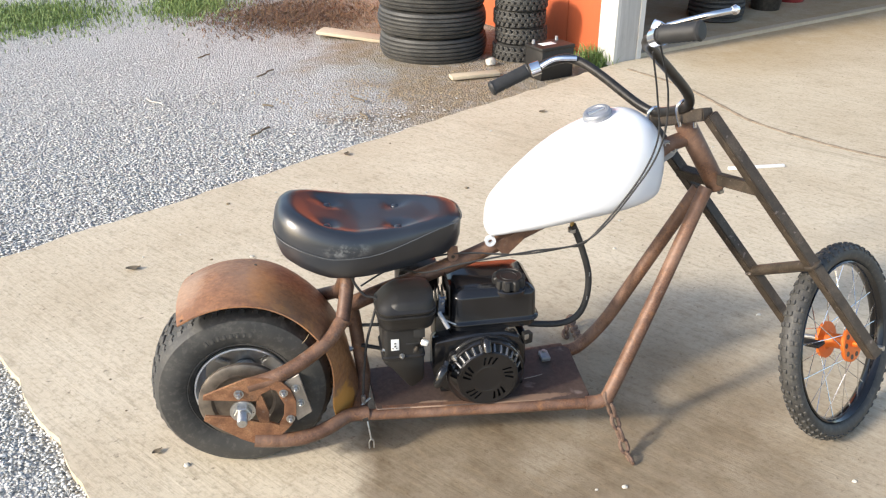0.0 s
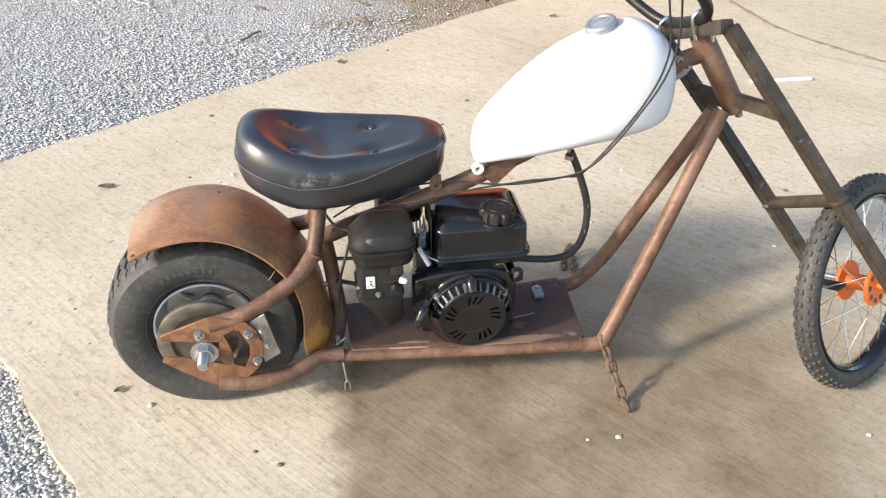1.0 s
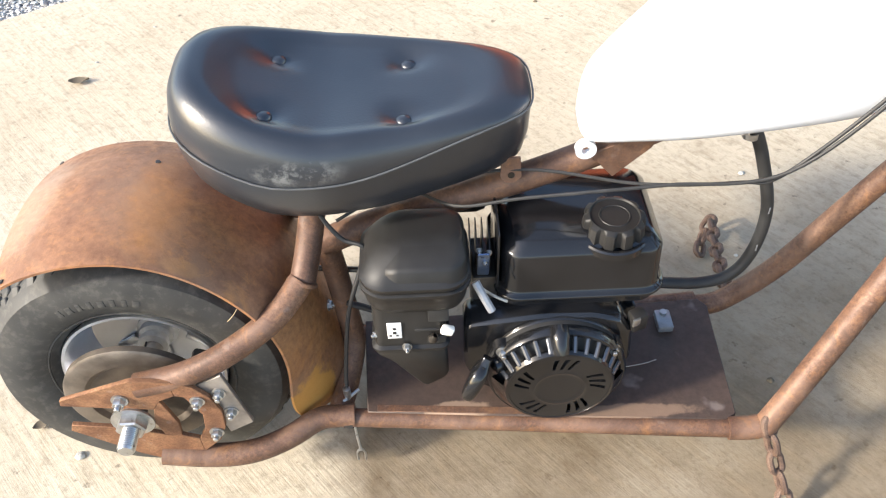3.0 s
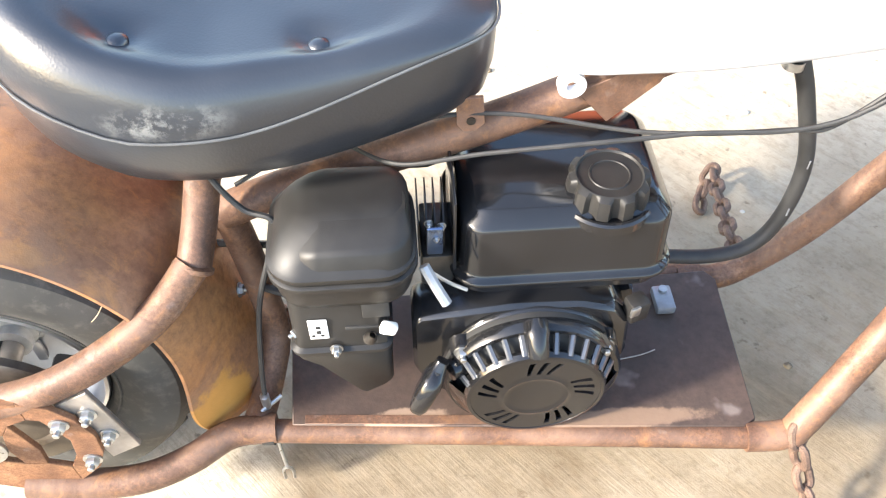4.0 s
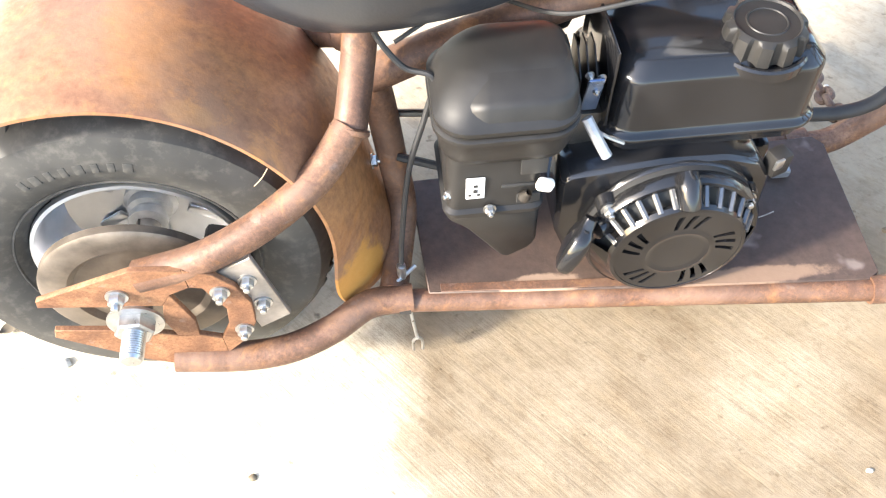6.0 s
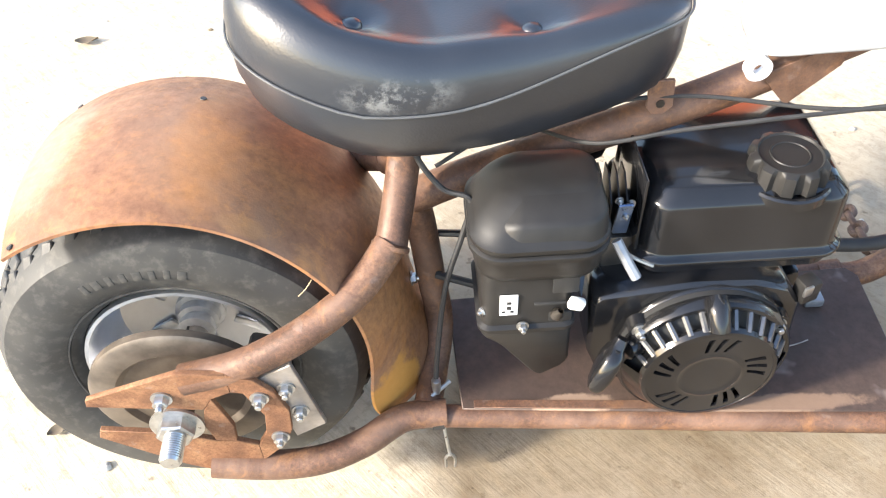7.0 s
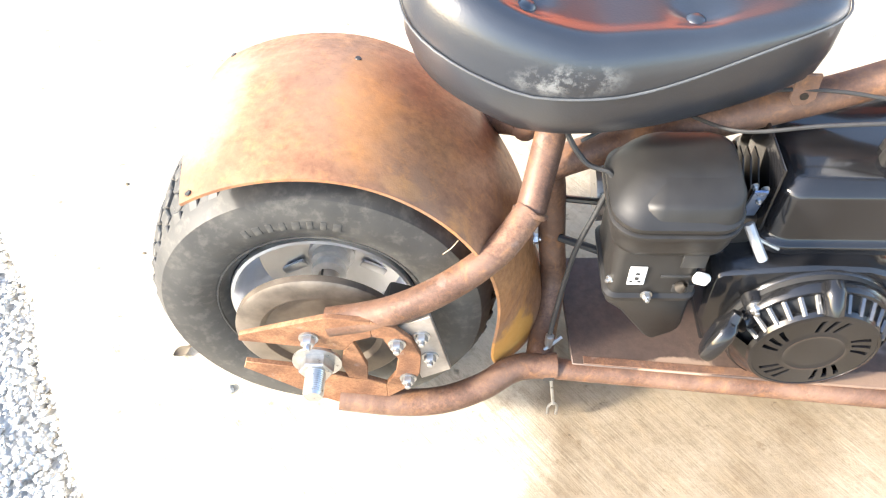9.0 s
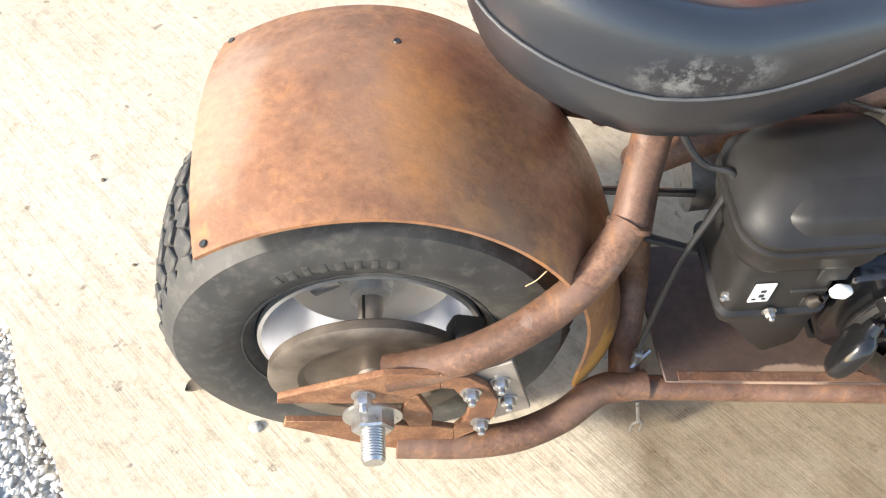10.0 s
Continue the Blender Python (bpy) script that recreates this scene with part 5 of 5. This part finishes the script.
    turn = Matrix.Translation((0.432, -0.168, 0.236)) @ basis((-0.44, -0.33, -0.80))
    part("starter_handle", loft([[turn @ p for p in row] for row in grip]), BLACK_GLOSS, rc, "black plastic starter pull handle", 50)
    part("starter_guide", lathe([(0, 0), (0.012, 0), (0.010, 0.014), (0, 0.015)], (0.450, -0.160, 0.215), (-0.8, -0.5, 0.1), 16), BLACK_GLOSS, rc)
    # details at the front of the engine
    part("stop_switch", box((0.020, 0.018, 0.026), (0.616, -0.135, 0.255), 0.003, (0, 0, 20)), BLACK_PLASTIC, eng)
    part("switch_contact", box((0.010, 0.003, 0.012), (0.612, -0.1455, 0.262), 0.0008, (0, 0, 20)), ZINC, eng)
    part("side_cover", box((0.02, 0.08, 0.10), (0.612, -0.07, 0.20), 0.006), BLACK_GLOSS, eng)
    # shaft side: muffler, chain and clutch behind
    part("exhaust_muffler", box((0.10, 0.07, 0.08), (0.40, 0.055, 0.33), 0.02), DARK_STEEL, eng)
    part("clutch_drum", lathe([(0, 0), (0.04, 0), (0.04, 0.03), (0, 0.03)], (0.300, 0.0, 0.245), (1, 0, 0.1), 28), ZINC, eng)
    part("rail_band", lathe([(0.0125, -0.006), (0.0145, -0.006), (0.0145, 0.006), (0.0125, 0.006)], (0.252, -0.1580, 0.108), (1, -0.08, 0), 20), BLACK_RUBBER, bike)
    part("link_rod", tube([(0.215, -0.03, 0.262), (0.30, -0.04, 0.262)], 0.004, 1, 8), DARK_STEEL, bike)
    part("link_rod", tube([(0.258, -0.06, 0.225), (0.31, -0.08, 0.222)], 0.0045, 1, 8), BLACK_RUBBER, bike)


engine()

# ---- building and yard ----
def wall_at(name, a0, a1, b0, b1, z0, z1, material, label, parent=None, kind="structure"):
    """An upright or level box given in the shed's axes."""
    bm = bmesh.new()
    made = bmesh.ops.create_cube(bm, size=1.0)
    for v in made["verts"]:
        a = a0 if v.co.x < 0 else a1
        b = b0 if v.co.y < 0 else b1
        z = z0 if v.co.z < 0 else z1
        v.co = shed(a, b, z)
    ob = part(name, bm, material, parent)
    if parent is None:
        tagged(ob, label, "wall", kind=kind)
    return ob


A0, B0 = 3.52, 0.03   # building corner, along and across
SHED_YAW = 23.0


def shed(a, b, z=0.0):
    """From the shed's own axes, along its front and inward, to the world."""
    c, s = math.cos(radians(SHED_YAW)), math.sin(radians(SHED_YAW))
    a, b = a - A0, b - B0
    return Vector((1.930 + c * a - s * b, 2.925 + s * a + c * b, z))



def building():
    side = wall_at("wall_side", A0 + 0.04, A0 + 0.16, B0 + 0.02, B0 + 2.95, -0.05, 2.5, ORANGE_BOARD, "orange painted board wall of a shed")
    for k in range(9):
        wall_at("board", A0 + 0.015, A0 + 0.04, B0 + 0.10 + k * 0.30, B0 + 0.10 + k * 0.30 + 0.294, 0.0, 2.5, ORANGE_BOARD, "", side)
    tagged(side, category="wall")
    wall_at("trim_corner", A0 - 0.01, A0 + 0.015, B0 - 0.045, B0 + 0.09, -0.02, 2.5, WHITE_BOARD, "white peeling corner board")
    wall_at("trim_jamb", A0 + 0.015, A0 + 0.165, B0 - 0.045, B0 - 0.02, -0.02, 2.5, GREY_BOARD, "grey weathered door jamb with flaking paint")
    wall_at("trim_stop", A0 + 0.165, A0 + 0.20, B0 - 0.052, B0 - 0.02, -0.02, 2.5, WHITE_BOARD, "narrow white strip along the door jamb")
    wall_at("wall_jamb", A0 + 0.04, A0 + 0.20, B0 - 0.02, B0 + 0.02, -0.02, 2.5, GREY_BOARD, "grey weathered wooden jamb")
    wall_at("wall_lintel", A0 + 0.20, A0 + 4.4, B0 - 0.04, B0 + 0.06, 2.1, 2.5, ORANGE_BOARD, "orange board lintel over the garage opening")
    wall_at("wall_front", A0 + 4.4, A0 + 5.4, B0 - 0.04, B0 + 0.06, -0.02, 2.5, ORANGE_BOARD, "orange painted board wall beside the opening")
    wall_at("wall_far", A0 + 5.3, A0 + 5.4, B0 + 0.06, B0 + 2.95, -0.02, 2.5, DARK_BOARD, "dark inner wall of the garage")
    wall_at("wall_back", A0 + 0.16, A0 + 5.3, B0 + 2.85, B0 + 2.95, -0.02, 2.5, DARK_BOARD, "dark back wall of the garage")
    # out-of-view eaves, added so seat and engine reflect brown instead of orange wall
    wall_at("trim_fascia", A0 - 0.58, A0 - 0.55, B0 - 0.3, B0 + 3.1, 2.02, 2.30, DARK_BOARD, "unseen brown fascia board added to darken reflections of the wall")
    wall_at("trim_soffit", A0 - 0.55, A0 + 0.015, B0 - 0.3, B0 + 3.1, 2.06, 2.08, DARK_BOARD, "unseen brown soffit added to darken reflections of the wall")
    wall_at("ceiling", A0 - 0.6, A0 + 5.6, B0 - 0.3, B0 + 3.1, 2.5, 2.6, DARK_BOARD, "dark roof boards of the garage")
    wall_at("floor", A0 + 0.16, A0 + 5.3, B0 - 0.02, B0 + 2.85, -0.1, 0.004, CONCRETE_DARK, "bare concrete garage floor")
    wall_at("trim_threshold", A0 + 0.20, A0 + 4.4, B0 - 0.03, B0 + 0.03, 0.0, 0.022, PALE_WOOD, "worn pale threshold strip")


def tyre_prof(r, w, ribs, hole=0.62):
    """Half-round tyre section with circumferential ribs."""
    out = [(r * hole, -w * 0.36), (r * (hole + 0.12), -w * 0.47), (r * 0.86, -w * 0.5), (r * 0.95, -w * 0.44)]
    n = ribs * 4
    for k in range(n + 1):
        h = -w * 0.38 + w * 0.76 * k / n
        out.append((r - (0.012 if k % 4 == 2 else 0.0) - 0.02 * (2 * abs(h) / w) ** 2, h))
    out += [(r * 0.95, w * 0.44), (r * 0.86, w * 0.5), (r * (hole + 0.12), w * 0.47), (r * hole, w * 0.36), (r * (hole + 0.06), w * 0.3), (r * 0.9, w * 0.25), (r * 0.9, -w * 0.25), (r * (hole + 0.06), -w * 0.3)]
    return out


def tyre_stack(at, r, w, count, ribs, label, group, knobs=0):
    for k in range(count):
        z = at[2] + w * (k + 0.5) * 0.985
        dx, dy = random.uniform(-0.012, 0.012), random.uniform(-0.012, 0.012)
        base = (at[0] + dx, at[1] + dy, z - w / 2)
        t = thing("old_tyre", base, label, "tyre", group)
        part("carcass", lathe(tyre_prof(r, w, ribs), (base[0], base[1], z), (random.uniform(-0.02, 0.02), random.uniform(-0.02, 0.02), 1), 56, closed=True), TYRE, t)
        mesh = None
        for j in range(knobs):
            for row in (-1, 0, 1):
                a = math.tau * (j + 0.5 * (row % 2)) / knobs
                if mesh is None:
                    ob = part("tread_lug", box((0.012, 0.022, w * 0.22), (0, 0, 0), 0.002, (0, 0, 0), seg=1), TYRE, t)
                    mesh = ob.data
                else:
                    ob = part("tread_lug", None, None, t, mesh=mesh)
                ob.matrix_basis = Matrix.Translation((base[0], base[1], z)) @ Matrix.Rotation(a, 4, "Z") @ Matrix.Translation((r - 0.004, 0, row * w * 0.27)) @ Matrix.Rotation(0.35 * row, 4, "X")


def blades(name, seed, count, centre, spread, height, material, label, category, lean=1.0):
    """Grass or brush of thin bent blades in one mesh."""
    rng = random.Random(seed)
    verts, faces = [], []
    for _ in range(count):
        x = centre[0] + rng.gauss(0, spread[0])
        y = centre[1] + rng.gauss(0, spread[1])
        a, h, w = rng.uniform(0, 6.28), rng.uniform(0.4, 1.0) * height, rng.uniform(0.002, 0.005)
        d, s = Vector((math.cos(a), math.sin(a), 0)), Vector((-math.sin(a), math.cos(a), 0))
        b = rng.uniform(0.2, 0.9) * h * lean
        o = Vector((x, y, -0.03))
        i = len(verts)
        mid = o + d * b * 0.35 + Vector((0, 0, h * 0.6))
        verts += [o - s * w, o + s * w, mid + s * w * 0.7, mid - s * w * 0.7, o + d * b + Vector((0, 0, h))]
        faces += [(i, i + 1, i + 2, i + 3), (i + 3, i + 2, i + 4)]
    mesh = bpy.data.meshes.new(name)
    mesh.from_pydata(verts, [], faces)
    mesh.materials.append(material)
    tagged(new(name, mesh), label, category, kind="stuff")


def battery(at, turn):
    t = thing("car_battery", (at[0], at[1], at[2]), "old black car battery standing on the ground", "battery")
    m = pose(*at, 0, 0, turn)
    body = part("case", box((0.22, 0.15, 0.16), (0, 0, 0.08), 0.006), BLACK_PLASTIC, t)
    lid = part("lid", box((0.226, 0.156, 0.022), (0, 0, 0.168), 0.005), BLACK_PLASTIC, t)
    label = part("sticker", box((0.09, 0.05, 0.002), (-0.02, 0, 0.1795), 0.0005), WHITE_LABEL, t)
    posts = []
    for x in (-0.08, 0.08):
        posts.append(part("terminal", lathe([(0, 0.178), (0.010, 0.178), (0.008, 0.20), (0, 0.20)], (x, 0.045, 0), (0, 0, 1), 14), GREY_METAL, t))
    for ob in (body, lid, label, *posts):
        ob.matrix_basis = m


def rock(name, at, size, material, label, category, seed=0):
    rnd = random.Random(seed)
    bm = bmesh.new()
    bmesh.ops.create_icosphere(bm, subdivisions=2, radius=1.0)
    for v in bm.verts:
        k = 1 + 0.25 * noise.noise(v.co * 1.7 + Vector((seed, 0, 0)))
        v.co = Vector((v.co.x * size[0] * k, v.co.y * size[1] * k, max(-0.3, v.co.z) * size[2] * k))
    ob = part(name, bm, material, None, "", 30)
    ob.location = (at[0], at[1], at[2] + size[2] * 0.3)
    tagged(ob, label, category)


def plank(name, size, at, turn, material, label, category="board"):
    ob = part(name, box(size, (0, 0, size[2] / 2), 0.004), material, None)
    ob.matrix_basis = pose(*at, *turn)
    tagged(ob, label, category)


def curled_leaf(at, size, turn, seed):
    bm = bmesh.new()
    rnd = random.Random(seed)
    top = []
    for k in range(7):
        s = k / 6
        w = size * 0.32 * math.sin(math.pi * min(0.97, s + 0.06))
        z = 0.004 + size * 0.25 * (s - 0.5) ** 2
        x = size * (s - 0.5)
        top.append([bm.verts.new((x, -w, z + size * 0.1)), bm.verts.new((x, 0, z)), bm.verts.new((x, w, z + size * 0.08))])
    for a, b in zip(top, top[1:]):
        bm.faces.new((a[0], a[1], b[1], b[0]))
        bm.faces.new((a[1], a[2], b[2], b[1]))
    ob = part("dry_leaf", bm, DRY_LEAF, None)
    ob.matrix_basis = pose(at[0], at[1], 0.0, 0, 0, turn)
    tagged(ob, "curled brown dry leaf lying on the concrete", "leaf", "leaves on the concrete")


building()
tyre_stack((0.98, 3.42, -0.03), 0.325, 0.15, 3, 5, "large worn black truck tyre in a stack", "stack of large tyres")
tyre_stack((1.475, 3.22, -0.03), 0.152, 0.10, 4, 3, "small treaded black cart tyre in a stack", "stack of small tyres", 26)
battery((1.535, 2.80, -0.028), 22)
rock("pale_rock", (1.265, 3.06, -0.02), (0.035, 0.03, 0.03), ROCK_WHITE, "pale chunk of limestone on the soil", "rock", 3)
plank("scrap_board", (0.28, 0.07, 0.02), (1.12, 2.82, -0.02), (0, 0, 8), PALE_WOOD, "short pale scrap board lying on soil")
plank("scrap_board", (0.5, 0.14, 0.02), (0.55, 3.85, -0.02), (0, 4, -25), PALE_WOOD, "weathered pale board beside the tyres")
plank("white_stick", (0.24, 0.016, 0.012), (1.955, 1.265, 0.0), (0, 0, -2), WHITE_LABEL, "thin white stick lying on the concrete", "stick")
blades("grass_patch", 1, 9000, (-1.75, 4.85), (0.32, 0.30), 0.04, GRASS, "low green grass patch at the yard's edge", "grass")
blades("grass_patch", 2, 5000, (-0.60, 5.15), (0.16, 0.28), 0.04, GRASS, "low green grass patch at the yard's edge", "grass")
blades("dead_brush", 3, 9000, (0.16, 4.62), (0.30, 0.30), 0.028, BRUSH, "tangle of dead brown brush and twigs", "brush", 3.5)
blades("weeds", 4, 260, (1.86, 2.98), (0.045, 0.05), 0.13, GRASS, "small weeds at the foot of the wall", "weeds")
blades("dry_straw", 5, 2200, (0.85, 2.62), (0.38, 0.20), 0.010, STRAW, "dead straw along the concrete's edge", "straw", 5.0)
def twig(a, b, r, material, label, z=-0.012):
    """A thin crooked stick lying on the stones."""
    a, b = Vector((*a, z)), Vector((*b, z))
    side = (b - a).cross(Vector((0, 0, 1)))
    pts = [a, a.lerp(b, 0.35) + side * 0.10 + Vector((0, 0, 0.004)), a.lerp(b, 0.7) - side * 0.06, b]
    tagged(part("twig", tube(pts, r, 4, 6), material), label, "twig", "twigs on the gravel")


for a, b in (((-0.06, 3.0), (0.03, 3.13)), ((-0.065, 2.045), (0.017, 2.146)), ((-0.02, 2.49), (0.03, 2.455)), ((0.42, 2.57), (0.48, 2.45)), ((-0.41, 3.46), (-0.35, 3.54)), ((0.45, 2.30), (0.47, 2.18))):
    twig(a, b, 0.0045, DRY_LEAF, "short dark dead twig lying on the gravel")
twig((-0.60, 2.715), (-0.50, 2.54), 0.004, ROCK_WHITE, "pale bleached stick lying on the gravel")
part("straw", tube([(0.131, -0.1500, 0.304), (0.139, -0.1510, 0.314), (0.146, -0.1500, 0.325)], 0.0005, 3, 6), STRAW, bike, "bit of dry yellow straw caught on the fender's edge")
curled_leaf((-0.393, 0.819), 0.045, 10, 1)
curled_leaf((-0.212, -0.076), 0.026, 40, 2)
curled_leaf((0.34, 1.70), 0.04, 70, 3)
curled_leaf((1.30, 2.1), 0.04, 30, 4)
rng = random.Random(11)
for k in range(46):
    x, y = rng.uniform(-0.6, 1.9), rng.uniform(-0.5, 1.9)
    q = Vector((x + 0.954, y - 0.897, 0))
    if -0.56 * q.x + 0.83 * q.y > -0.06 or 0.826 * q.x + 0.564 * q.y < 0.05:
        continue
    s = rng.uniform(0.003, 0.008)
    rock("pebble", (x, y, 0.0), (s, s * rng.uniform(0.6, 1), s * 0.6), ROCK_WHITE if rng.random() < 0.4 else DRY_LEAF, "small loose pebble on the concrete", "pebble", k)
rock("pebble", (0.783, -0.36, 0.0), (0.007, 0.005, 0.004), ROCK_WHITE, "small pale pebble on the concrete", "pebble", 60)
# inside the garage
tyre_stack((3.03, 3.86, 0.004), 0.19, 0.16, 2, 4, "black tyre on the garage floor", "tyres in the garage")
for k, (a, b, mat, lab) in enumerate(((1.46, 0.42, GREY_METAL, "dull grey metal pail on the garage floor"), (1.95, 0.46, DARK_STEEL, "dark metal pail on the garage floor"), (2.35, 0.55, RED_PAINT, "faded red pail on the garage floor"))):
    p = shed(A0 + a, B0 + b, 0.004)
    t = thing("pail", p, lab, "pail", "pails in the garage")
    part("body", lathe([(0.0, 0.0), (0.10, 0.0), (0.13, 0.26), (0.135, 0.265), (0.128, 0.265), (0.098, 0.01), (0, 0.01)], p, (0, 0, 1), 28), mat, t)
    part("handle", tube([p + Vector((0.13, 0, 0.25)), p + Vector((0.06, -0.1, 0.20)), p + Vector((-0.06, -0.1, 0.20)), p + Vector((-0.13, 0, 0.25))], 0.003, 6, 6), ZINC, t)
